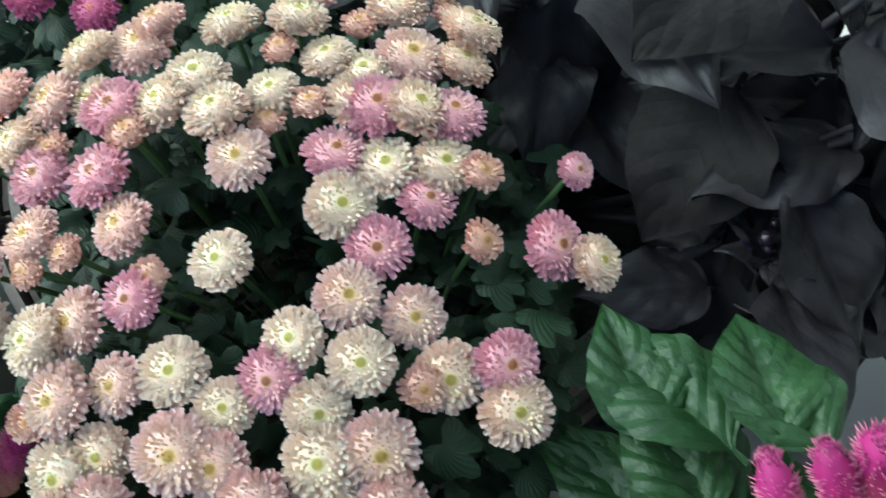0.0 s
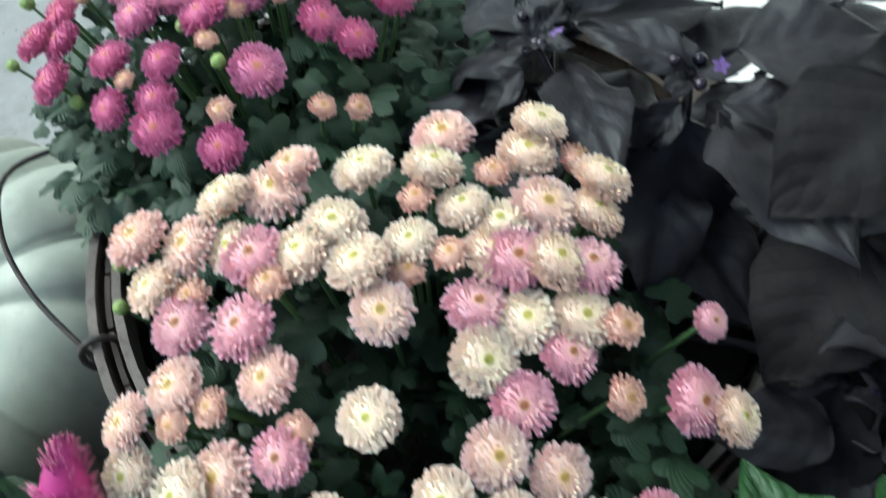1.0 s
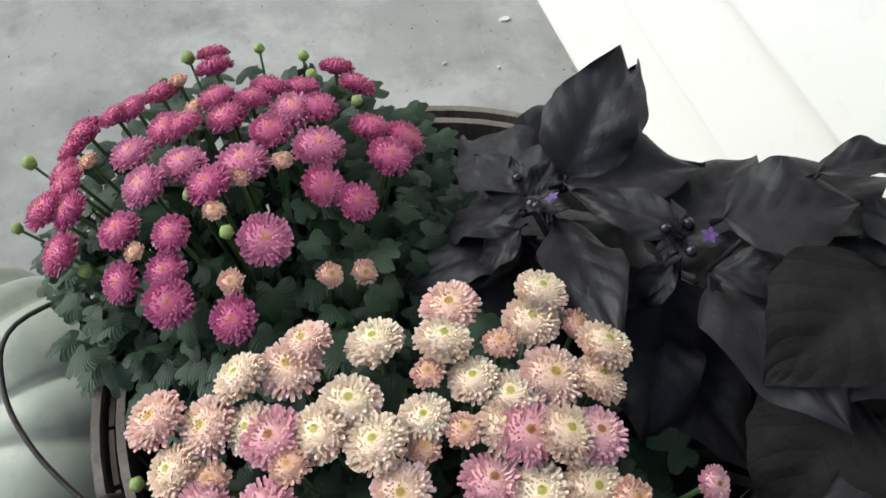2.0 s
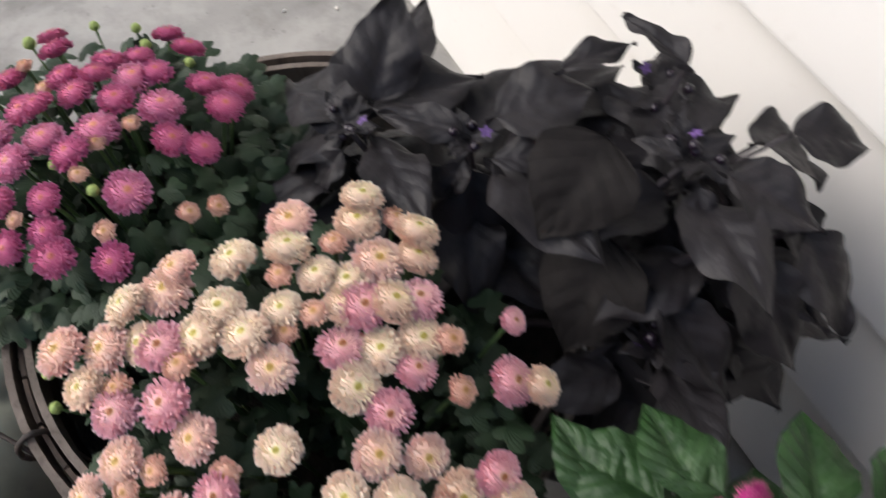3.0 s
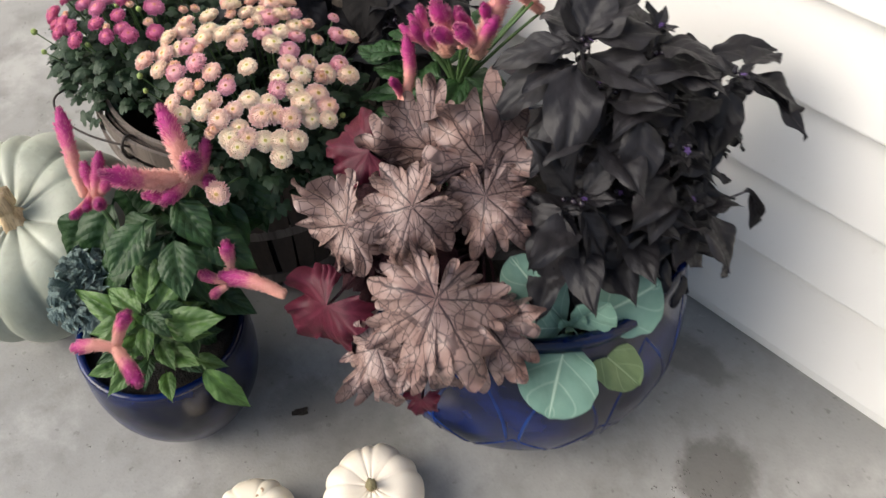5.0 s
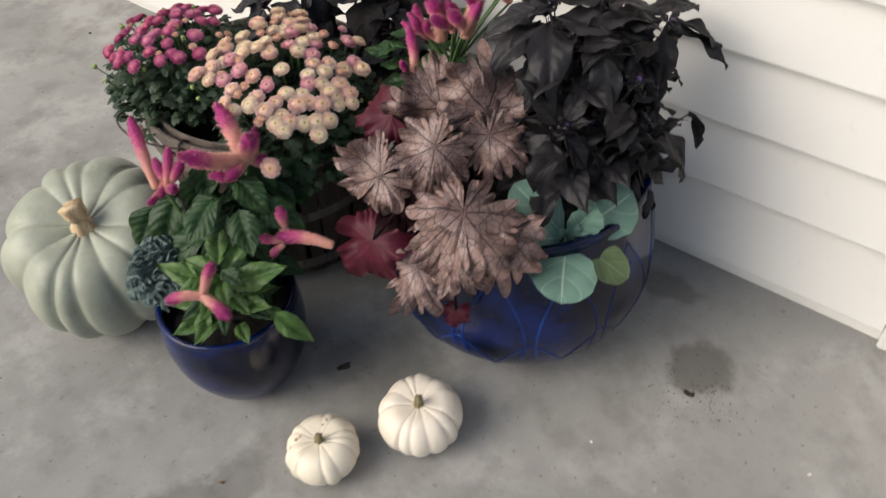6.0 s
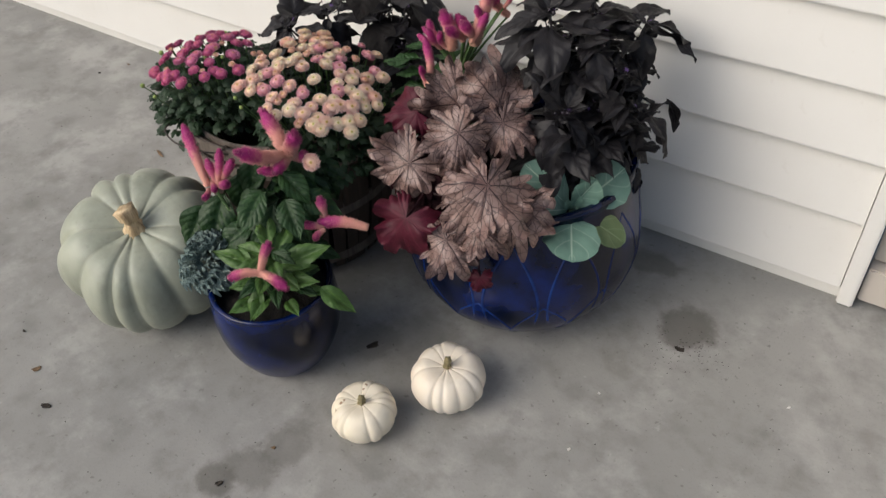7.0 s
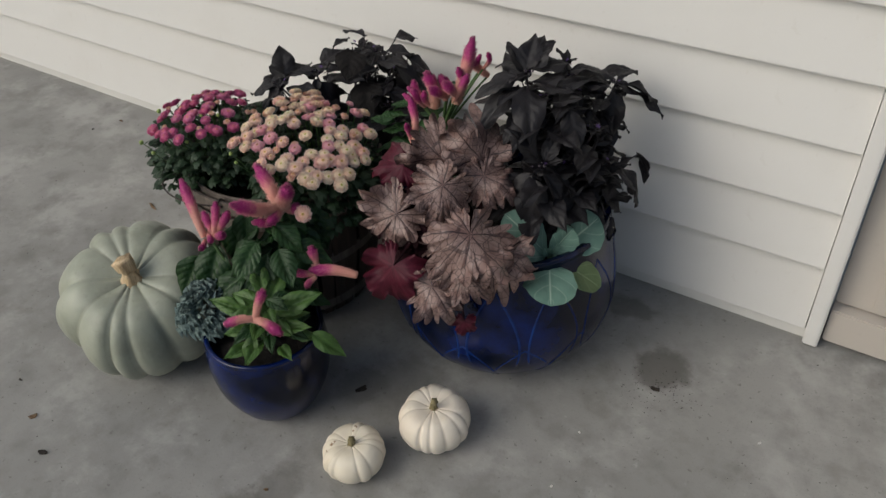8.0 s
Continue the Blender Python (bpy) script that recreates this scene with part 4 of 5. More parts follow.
FRONT_PLUMES = [
    (-0.956, -0.659, 0.344, -1.025, -0.624, 0.425, 0.0105),
    (-0.936, -0.653, 0.354, -0.947, -0.623, 0.402, 0.008),
    (-0.937, -0.645, 0.355, -0.915, -0.627, 0.395, 0.008),
    (-0.946, -0.646, 0.345, -0.902, -0.659, 0.372, 0.008),
    (-0.96, -0.656, 0.335, -0.936, -0.688, 0.346, 0.006),
    (-0.946, -0.646, 0.345, -0.964, -0.641, 0.386, 0.008),
    (-0.96, -0.646, 0.346, -0.923, -0.672, 0.357, 0.006),
]
LIME_SPOTS = [
    (-0.822, -0.688, 0.247),
    (-0.854, -0.643, 0.282),
    (-0.768, -0.645, 0.258),
    (-0.699, -0.659, 0.204),
    (-0.873, -0.703, 0.247),
    (-0.815, -0.732, 0.193),
    (-0.762, -0.674, 0.225),
    (-0.823, -0.637, 0.271),
]
GREEN_SPOTS = [
    (-0.86, -0.586, 0.307),
    (-0.927, -0.616, 0.307),
    (-0.951, -0.665, 0.274),
    (-0.817, -0.548, 0.299),
    (-0.9, -0.611, 0.346),
    (-0.814, -0.589, 0.265),
    (-0.996, -0.683, 0.254),
    (-0.885, -0.623, 0.285),
    (-0.831, -0.504, 0.313),
    (-0.835, -0.562, 0.338),
]
BACK_GREEN = [
    (-0.812, -0.296, 0.44),
    (-0.789, -0.26, 0.462),
    (-0.785, -0.287, 0.42),
    (-0.782, -0.309, 0.398),
    (-0.755, -0.203, 0.466),
    (-0.728, -0.179, 0.477),
    (-0.714, -0.293, 0.417),
    (-0.769, -0.33, 0.376),
    (-0.685, -0.276, 0.437),
    (-0.768, -0.288, 0.399),
    (-0.796, -0.26, 0.463),
    (-0.803, -0.288, 0.441),
    (-0.784, -0.282, 0.42),
    (-0.787, -0.306, 0.398),
]
HEU = [
    (-0.622, -0.380, 0.458, -0.680, -0.400, 0.505, 0.122),
    (-0.552, -0.366, 0.472, -0.570, -0.350, 0.540, 0.127),
    (-0.534, -0.386, 0.455, -0.492, -0.415, 0.420, 0.102),
    (-0.573, -0.455, 0.464, -0.600, -0.500, 0.440, 0.112),
    (-0.650, -0.489, 0.398, -0.706, -0.530, 0.366, 0.127),
    (-0.494, -0.500, 0.422, -0.462, -0.556, 0.370, 0.145),
    (-0.466, -0.457, 0.366, -0.422, -0.500, 0.338, 0.112),
    (-0.545, -0.545, 0.322, -0.522, -0.592, 0.278, 0.102),
    (-0.500, -0.520, 0.352, -0.480, -0.555, 0.310, 0.094),
    (-0.600, -0.440, 0.430, -0.640, -0.450, 0.400, 0.084),
    (-0.560, -0.480, 0.380, -0.580, -0.520, 0.340, 0.084),
]


# ---------------------------------------------------------------- chrysanthemums in the basket
def pink_dome(x, y):
    return 0.467 - 1.071 * ((x + 0.9991) ** 2 + (y + 0.3773) ** 2)


def magenta_dome(x, y):
    return 0.464 - 2.0 * min((x + 1.112) ** 2 + (y + 0.452) ** 2, 0.034)


HEADS = {
    "cream": [pompon("cream_head", CREAM, 300, 1.85, 0.60, 0.12, 0.28, 0.155, s, 0.2) for s in (1, 2)],
    "pink": [pompon("pink_head", PINK, 290, 1.8, 0.56, 0.12, 0.31, 0.14, s, 0.25) for s in (3, 4)],
    "lilac": [pompon("lilac_head", LILAC, 260, 1.9, 0.58, 0.14, 0.34, 0.135, s, 0.3) for s in (5, 6)],
    "buff": [pompon("buff_head", BUFF, 90, 1.6, 0.75, 0.25, 0.34, 0.22, s, 0.2) for s in (7,)],
    "magenta": [pompon("magenta_head", MAGENTA, 210, 1.9, 0.58, 0.12, 0.34, 0.14, s, 0.25) for s in (8, 9)],
    "mauve": [pompon("mauve_head", MAUVE, 220, 1.95, 0.60, 0.12, 0.34, 0.14, s, 0.25) for s in (10, 11)],
}
bud_v, bud_f, bud_uv = lathe([(0.05, -0.9), (0.6, -0.75), (0.95, -0.2), (0.9, 0.4), (0.55, 0.85), (0.05, 0.95)], 10, lambda w, z, i: 1 + 0.06 * math.cos(5 * w))
BUD_ME = mesh_of("mum_bud", bud_v, bud_f, BUD, bud_uv)


def mum_plant(label, root, dome, sets, buds, crown, leaves, seed):
    """A chrysanthemum: heads on a dome, each on a thin stalk, over a cushion of lobed leaves."""
    rnd = random.Random(seed)
    plant = thing("chrysanthemum", label, "flower plant", root, "chrysanthemums in the basket")

    def stalk(p, d, r=0.0013):
        low = Vector((root[0] + (p.x - root[0]) * 0.55, root[1] + (p.y - root[1]) * 0.55, 0.29))
        v, f, u = tube(smooth_path([low, low.lerp(p, 0.6) + Vector((0, 0, 0.01)), p], 4), r, 5, False)
        child("stalk", mesh_of("mum_stalk", v, f, STEM, u), plant)

    for kind, spots, size in sets:
        for n, (x, y) in enumerate(spots):
            e = 0.004
            slope = Vector((-(dome(x + e, y) - dome(x - e, y)), -(dome(x, y + e) - dome(x, y - e)), 2 * e))
            out = Vector((x - crown[0], y - crown[1], 0))
            d = (slope.normalized() + out * 2.2 + Vector((rnd.uniform(-0.2, 0.2), rnd.uniform(-0.2, 0.2), 0))).normalized()
            p = Vector((x, y, dome(x, y) + rnd.uniform(-0.004, 0.004)))
            r = size * rnd.uniform(0.88, 1.1)
            m = Matrix.Translation(p) @ d.to_track_quat("Z", "Y").to_matrix().to_4x4() @ pose(0, 0, 0, 0, 0, rnd.uniform(0, 360)) @ Matrix.Diagonal((r, r, r, 1))
            child("flower_head", HEADS[kind][n % len(HEADS[kind])], plant, m)
            stalk(p - d * r * 0.4, d)
    for x, y, dz in buds:
        p = Vector((x, y, dome(x, y) + (dz * 0.3 - 0.004 if dz > 0 else dz)))
        r = rnd.uniform(0.0035, 0.005)
        child("bud", BUD_ME, plant, Matrix.Translation(p) @ Matrix.Diagonal((r, r, r, 1)), "round green flower bud")
        stalk(p, Vector((0, 0, 1)), 0.0009)
    # the leaves under the heads, too many to count
    proto = [lobed("mum_leaf_shape", MUM_LEAF, 5, 0.4, 0.05, 0.25, 0.05, s, 2.3, 3, 22) for s in (1, 2)]
    lv, lf, lu = [], [], []
    for _ in range(leaves):
        a, q = rnd.uniform(0, 6.2832), math.sqrt(rnd.random())
        x, y = crown[0] + crown[2] * q * math.cos(a), crown[1] + crown[2] * q * math.sin(a)
        z = dome(x, y) - rnd.uniform(0.014, 0.105) - 0.02 * q ** 4
        d = Vector((math.cos(a) * (0.3 + q), math.sin(a) * (0.3 + q), rnd.uniform(-0.7, 0.4))).normalized()
        side = Vector((rnd.uniform(-1, 1), rnd.uniform(-1, 1), 0)) * 0.6
        size = rnd.uniform(0.018, 0.034)
        m = aim((x, y, z), Vector((x, y, z)) + (d + side).normalized() * size, (d.x * 0.6 + rnd.uniform(-0.3, 0.3), d.y * 0.6, 1), 0.8)
        me = rnd.choice(proto)
        b = len(lv)
        lv.extend(m @ v.co for v in me.vertices)
        uvd = [(0, 0)] * len(me.vertices)
        for lp, q2 in zip(me.loops, me.uv_layers[0].data):
            uvd[lp.vertex_index] = tuple(q2.uv)
        lu.extend(uvd)
        lf.extend(tuple(i + b for i in p.vertices) for p in me.polygons)
    tagged(child("foliage", mesh_of("mum_foliage", lv, lf, MUM_LEAF, lu), plant, None, "dense dark green lobed leaves"), kind="stuff")
    return plant


mum_plant("cushion chrysanthemum with pale pink and cream pompon flowers", (-0.922, -0.389, 0.287), pink_dome,
          [("cream", CREAM_HEADS, 0.0132), ("pink", PINK_HEADS, 0.0141), ("lilac", LILAC_HEADS, 0.0132), ("lilac", [(-0.896, -0.289)], 0.009), ("buff", [(-0.874, -0.335)], 0.0095), ("buff", BUFF_HEADS, 0.009), ("cream", YELLOW_HEADS, 0.0125)],
          [(-0.995, -0.525, -0.01), (-0.785, -0.375, -0.015), (-0.98, -0.53, -0.02)], (-0.895, -0.412, 0.118), 820, 11)
mum_plant("cushion chrysanthemum with magenta and mauve pompon flowers", (-1.110, -0.435, 0.291), magenta_dome,
          [("magenta", MAGENTA_HEADS, 0.0116), ("mauve", MAUVE_HEADS, 0.0136), ("buff", SMALL_HEADS, 0.0065)],
          [(-1.245, -0.425, 0.008), (-1.25, -0.47, 0.0), (-1.108, -0.48, 0.004), (-1.078, -0.465, 0.0), (-1.158, -0.38, 0.012), (-1.093, -0.54, -0.01), (-1.148, -0.58, -0.01), (-1.19, -0.57, 0.0), (-1.19, -0.40, 0.010), (-1.22, -0.40, 0.010)],
          (-1.132, -0.448, 0.120), 900, 12)
lone = thing("mum_flower", "single peach pompon flower leaning out over the small pot", "flower", (-0.806, -0.554, 0.384))
child("head", HEADS["pink"][0], lone, Matrix.Translation((-0.806, -0.554, 0.384)) @ Vector((0.5, -0.75, 0.5)).to_track_quat("Z", "Y").to_matrix().to_4x4() @ Matrix.Scale(0.0155, 4))
lv, lf, lu = tube(smooth_path([(-0.864, -0.467, 0.298), (-0.828, -0.512, 0.362), (-0.811, -0.547, 0.380)], 4), 0.0014, 5)
child("stalk", mesh_of("lone_stalk", lv, lf, STEM, lu), lone)


# ---------------------------------------------------------------- black ornamental peppers
PEPPER_ME = [blade("pepper_leaf", PEPPER, 1.0, b, dr, fo, 0.05, 1.9, 32, 12, s, 6.0, 0.06) for s, b, dr, fo in ((1, 0.40, 0.20, 0.18), (2, 0.43, 0.28, 0.10), (3, 0.38, 0.14, 0.22), (4, 0.41, 0.34, 0.12), (5, 0.39, 0.24, 0.15))]
BROWN_ME = [blade("brown_pepper_leaf", PEPPER_BROWN, 1.0, 0.36, 0.20, 0.16, 0.035, 2.2, 32, 12, 9, 6.0, 0.04)]
berry_v, berry_f, berry_uv = lathe([(0.05, -1), (0.6, -0.75), (0.98, -0.1), (0.75, 0.65), (0.05, 1.0)], 10)
BERRY_ME = mesh_of("pepper_berry", berry_v, berry_f, BERRY, berry_uv)
pv, pf, pu = [], [], []
for k in range(5):
    a = k * 1.2566
    b = len(pv)
    for q, wd, z in ((0.1, 0.1, 0), (0.55, 0.32, 0.18), (1.0, 0.06, 0.1)):
        for sg in (-1, 1):
            pv.append((math.cos(a) * q - math.sin(a) * wd * sg, math.sin(a) * q + math.cos(a) * wd * sg, z))
            pu.append((q, 0.5))
    pf += [(b, b + 1, b + 3, b + 2), (b + 2, b + 3, b + 5, b + 4)]
BLOSSOM_ME = mesh_of("pepper_blossom", pv, pf, VIOLET, pu)


def pepper(label, root, nodes, key, brown, seed, fill):
    """nodes: whorls where leaves, berries and blossoms meet; key: leaves by base, tip and width."""
    rnd = random.Random(seed)
    plant = thing("pepper_plant", label, "pepper plant", root, "black peppers")
    for n in nodes:
        v, f, u = tube(smooth_path([root, Vector(root).lerp(Vector(n), 0.5) + Vector((rnd.uniform(-0.01, 0.01), rnd.uniform(-0.01, 0.01), 0.01)), n], 5), [0.0035 - 0.0015 * i / 10 for i in range(11)], 7)
        child("stem", mesh_of("pepper_stem", v, f, DARK_STEM, u), plant)
        for k in range(5):
            p = Vector(n) + Vector((rnd.uniform(-0.012, 0.012), rnd.uniform(-0.012, 0.012), rnd.uniform(0.0, 0.012)))
            if k < 4:
                child("berry", BERRY_ME, plant, Matrix.Translation(p) @ Matrix.Scale(rnd.uniform(0.0028, 0.004), 4), "glossy black berry")
            else:
                child("blossom", BLOSSOM_ME, plant, Matrix.Translation(p + Vector((0, 0, 0.006))) @ pose(0, 0, 0, rnd.uniform(-40, 40), rnd.uniform(-40, 40), rnd.uniform(0, 70)) @ Matrix.Scale(rnd.uniform(0.0035, 0.005), 4), "small violet blossom")
    mid = sum((Vector(n) for n in nodes), Vector()) / len(nodes)

    def put(me, base, tip, w, out):
        base, tip = Vector(base), Vector(tip)
        d = (tip - base).normalized()
        up = Vector((0, 0, 1)) + Vector((d.x, d.y, 0)) * (0.5 if d.z < -0.3 else 0.1) + Vector((rnd.uniform(-0.2, 0.2), rnd.uniform(-0.2, 0.2), 0)) + out * 0.4
        child("leaf", me, plant, aim(base, tip, up, w))
        near = min((Vector(n) for n in nodes), key=lambda n: (n - base).length)
        if (near - base).length > 0.022:
            foot = near.lerp(Vector(root), 0.25)
            v, f, u = tube(smooth_path([foot, foot.lerp(base, 0.6) + Vector((0, 0, -0.006)), base + d * 0.006], 4), 0.0013, 5, False)
            child("twig", mesh_of("pepper_twig", v, f, DARK_STEM, u), plant)

    for row in key:
        put(rnd.choice(PEPPER_ME), row[:3], row[3:6], row[6], Vector((0.2, -0.3, 0)))
    for row in brown:
        put(BROWN_ME[0], row[:3], row[3:6], row[6], Vector((0, 0, 0.4)))
    for n in nodes:
        n = Vector(n)
        for k in range(fill):
            a = k * 2.39996 + rnd.uniform(-0.3, 0.3)
            s = (k + 0.5) / fill
            base = n + Vector((rnd.uniform(-0.012, 0.012), rnd.uniform(-0.012, 0.012), -0.008 - 0.13 * s))
            d = Vector((math.cos(a), math.sin(a), 0.35 - 1.0 * s + rnd.uniform(-0.25, 0.25))).normalized()
            if n.y + d.y * 0.09 > -0.03:
                d.y *= 0.25
            if n.x + d.x * 0.09 > (-0.375 if n.z > 0.46 else -0.345):
                d.x *= 0.3
            put(rnd.choice(PEPPER_ME), base, base + d * rnd.uniform(0.06, 0.105), rnd.uniform(0.44, 0.58), (n - mid) * 3)
    # tiny new leaves at the whorls
    for n in nodes:
        for k in range(6):
            a = k * 1.05 + rnd.uniform(0, 1)
            base = Vector(n)
            put(rnd.choice(PEPPER_ME), base, base + Vector((math.cos(a), math.sin(a), rnd.uniform(0.3, 1.1))).normalized() * rnd.uniform(0.016, 0.034), 0.5, Vector())
    return plant


pepper("black-leaved ornamental pepper at the back of the basket", (-0.959, -0.262, 0.300),
       [(-1.054, -0.314, 0.457), (-0.999, -0.261, 0.475), (-0.916, -0.165, 0.496), (-0.870, -0.165, 0.470), (-0.965, -0.150, 0.490), (-0.850, -0.215, 0.415)], BACK_LEAVES + BACK_LEAVES_MORE, BROWN_LEAVES, 21, 17)
pepper("bushy black-leaved ornamental pepper in the large blue pot", (-0.456, -0.246, 0.300),
       [(-0.524, -0.264, 0.588), (-0.455, -0.335, 0.466), (-0.406, -0.149, 0.548), (-0.400, -0.245, 0.505), (-0.375, -0.225, 0.440), (-0.480, -0.195, 0.590), (-0.420, -0.200, 0.477), (-0.460, -0.185, 0.525), (-0.430, -0.275, 0.446), (-0.485, -0.265, 0.555), (-0.450, -0.245, 0.535), (-0.44, -0.18, 0.45), (-0.465, -0.205, 0.572), (-0.425, -0.215, 0.425), (-0.435, -0.300, 0.425)], FRONT_LEAVES + FRONT_LEAVES_MORE, [], 22, 18)


# ---------------------------------------------------------------- celosias
def stem_to(plant, a, b, r=0.003, mat=STEM, sag=0.01):
    v, f, u = tube(bend(a, b, sag, 6), [r * (1.15 - 0.3 * i / 6) for i in range(7)], 7)
    child("stem", mesh_of("plant_stem", v, f, mat, u), plant)


GREEN_ME = [blade("celosia_leaf", GREEN, 1.0, 0.40, dr, 0.20, 0.03, 1.5, 36, 12, s, 7.0, 0.15, 0.85) for s, dr in ((31, 0.12), (32, 0.25), (33, 0.05))]
LIME_ME = [blade("lime_leaf", LIME, 1.0, 0.40, dr, 0.22, 0.03, 1.5, 30, 10, s, 7.0, 0.15, 0.9) for s, dr in ((34, 0.10), (35, 0.2))]


def leaf_at(plant, me, mid, d, length, w, up=(0.15, -0.35, 1.0)):
    """A leaf whose middle lies at mid and whose tip points along d."""
    d = Vector(d).normalized()
    mid = Vector(mid)
    child("leaf", me, plant, aim(mid - d * length * 0.5, mid + d * length * 0.5, up, w))


rnd = random.Random(5)
tall = thing("celosia", "tall celosia with magenta-tipped salmon plumes behind the plum foliage", "flower plant", (-0.693, -0.264, 0.308), "celosias")
for i, row in enumerate(BACK_PLUMES + BACK_PLUMES_MORE):
    a, b, w = Vector(row[:3]), Vector(row[3:6]), row[6]
    a2 = a - (b - a) * 0.25
    side = Vector((rnd.uniform(-1, 1), rnd.uniform(-1, 1), 0)) * 0.006
    child("plume", plume_mesh("celosia_plume", [a2, a2.lerp(b, 0.5) + side, b], w * 0.9, i, 620 if w > 0.01 else 420), tall)
    stem_to(tall, (-0.70, -0.258, 0.425) if a2.z > 0.43 else (-0.70, -0.258, 0.34), a2, 0.0022, STEM, 0.004)
stem_to(tall, (-0.69, -0.26, 0.28), (-0.70, -0.258, 0.43), 0.0045, STEM, 0.0)
for i, p in enumerate(BACK_GREEN):
    out = Vector((p[0] + 0.695, p[1] + 0.26, 0))
    d = out.normalized() + Vector((rnd.uniform(-0.3, 0.3), rnd.uniform(-0.3, 0.3), rnd.uniform(-0.35, 0.05)))
    leaf_at(tall, GREEN_ME[i % 3], p, d, rnd.uniform(0.06, 0.082), rnd.uniform(0.52, 0.62), (out.x * 2, out.y * 2, 1))
for k in range(24):
    a = k * 2.4
    p = Vector((-0.709 + 0.05 * math.cos(a), -0.261 + 0.05 * math.sin(a), 0.445 - 0.006 * k))
    leaf_at(tall, GREEN_ME[k % 3], p, (math.cos(a), math.sin(a), -0.3), rnd.uniform(0.06, 0.095), 0.55, (math.cos(a) * 0.5, math.sin(a) * 0.5, 1))

low = thing("celosia", "magenta-plumed celosia with large green leaves in the small blue pot", "flower plant", (-0.865, -0.644, 0.153), "celosias")
node = Vector((-0.846, -0.561, 0.388))
for i, (pts, w) in enumerate((
        ([node + Vector((0.0, -0.005, -0.01)), (-0.868, -0.558, 0.414), (-0.910, -0.546, 0.450)], 0.0125),
        ([node, (-0.857, -0.606, 0.407), (-0.870, -0.651, 0.443)], 0.0125),
        ([node, (-0.835, -0.566, 0.412), (-0.819, -0.564, 0.442)], 0.0125),
        ([node, (-0.842, -0.582, 0.388), (-0.837, -0.610, 0.386)], 0.0095),
        ([node, (-0.847, -0.590, 0.376), (-0.865, -0.619, 0.386)], 0.009),
        ([node, (-0.831, -0.555, 0.383), (-0.819, -0.552, 0.396)], 0.0085),
        ([(-0.851, -0.548, 0.375), (-0.858, -0.536, 0.391), (-0.868, -0.521, 0.408)], 0.008))):
    child("plume", plume_mesh("celosia_plume", pts, w, 40 + i, 620), low)
for i, row in enumerate(FRONT_PLUMES):
    a, b, w = Vector(row[:3]), Vector(row[3:6]), row[6]
    child("plume", plume_mesh("celosia_plume", [a, a.lerp(b, 0.5) + Vector((0.006, -0.004, 0.002)), b], w, 50 + i, 520), low)
for i, (pts, w) in enumerate((
        ([(-0.692, -0.561, 0.294), (-0.727, -0.578, 0.304), (-0.765, -0.602, 0.305)], 0.0105),
        ([(-0.759, -0.593, 0.302), (-0.769, -0.584, 0.315), (-0.779, -0.576, 0.334)], 0.009),
        ([(-0.757, -0.598, 0.299), (-0.772, -0.609, 0.299), (-0.787, -0.616, 0.301)], 0.0075),
        ([(-0.752, -0.603, 0.296), (-0.759, -0.613, 0.290), (-0.763, -0.620, 0.282)], 0.0065))):
    child("plume", plume_mesh("celosia_plume", pts, w, 60 + i, 620), low)
stem_to(low, (-0.855, -0.629, 0.153), node, 0.0035)
stem_to(low, (-0.874, -0.640, 0.153), (-0.954, -0.651, 0.340), 0.0035)
stem_to(low, (-0.835, -0.628, 0.153), (-0.755, -0.595, 0.298), 0.003)
for i, p in enumerate(GREEN_SPOTS):
    out = Vector((p[0] + 0.875, p[1] + 0.57, 0))
    leaf_at(low, GREEN_ME[i % 3], p, (out.x * 3 + 0.25, out.y * 3 - 0.3, -0.75), rnd.uniform(0.09, 0.12), rnd.uniform(0.52, 0.62), (0.5, -0.8, 0.75))
for k in range(42):
    a, z = k * 2.4, 0.355 - 0.0044 * k
    r = 0.035 + 0.02 * (k % 3)
    p = Vector((-0.865 + r * math.cos(a) + 0.015, -0.592 - 0.055 * (k / 42) + r * math.sin(a), z))
    leaf_at(low, GREEN_ME[k % 3], p, (math.cos(a), math.sin(a), -0.55), rnd.uniform(0.075, 0.11), rnd.uniform(0.5, 0.6), (math.cos(a) * 0.6 + 0.3, math.sin(a) * 0.6 - 0.4, 1))

short = thing("celosia", "young light green celosia with one three-armed magenta plume", "flower plant", (-0.806, -0.692, 0.146), "celosias")
hub = Vector((-0.764, -0.746, 0.306))
for i, (tip, w) in enumerate((((-0.761, -0.717, 0.350), 0.0085), ((-0.797, -0.780, 0.308), 0.0085), ((-0.700, -0.754, 0.312), 0.0095))):
    tip = Vector(tip)
    child("plume", plume_mesh("celosia_plume", [hub - (tip - hub) * 0.1, hub.lerp(tip, 0.5) + Vector((0, 0, 0.006)), tip], w, 70 + i, 520), short)
stem_to(short, (-0.806, -0.692, 0.146), hub, 0.003)
for i, p in enumerate(LIME_SPOTS):
    out = Vector((p[0] + 0.811, p[1] + 0.678, 0))
    leaf_at(short, LIME_ME[i % 2], Vector(p) + Vector((0.022, -0.018, 0.028)), (out.x * 4, out.y * 4, 0.1 if p[2] > 0.22 else -0.25), rnd.uniform(0.07, 0.095), rnd.uniform(0.36, 0.46), (0.3, -0.5, 0.9))
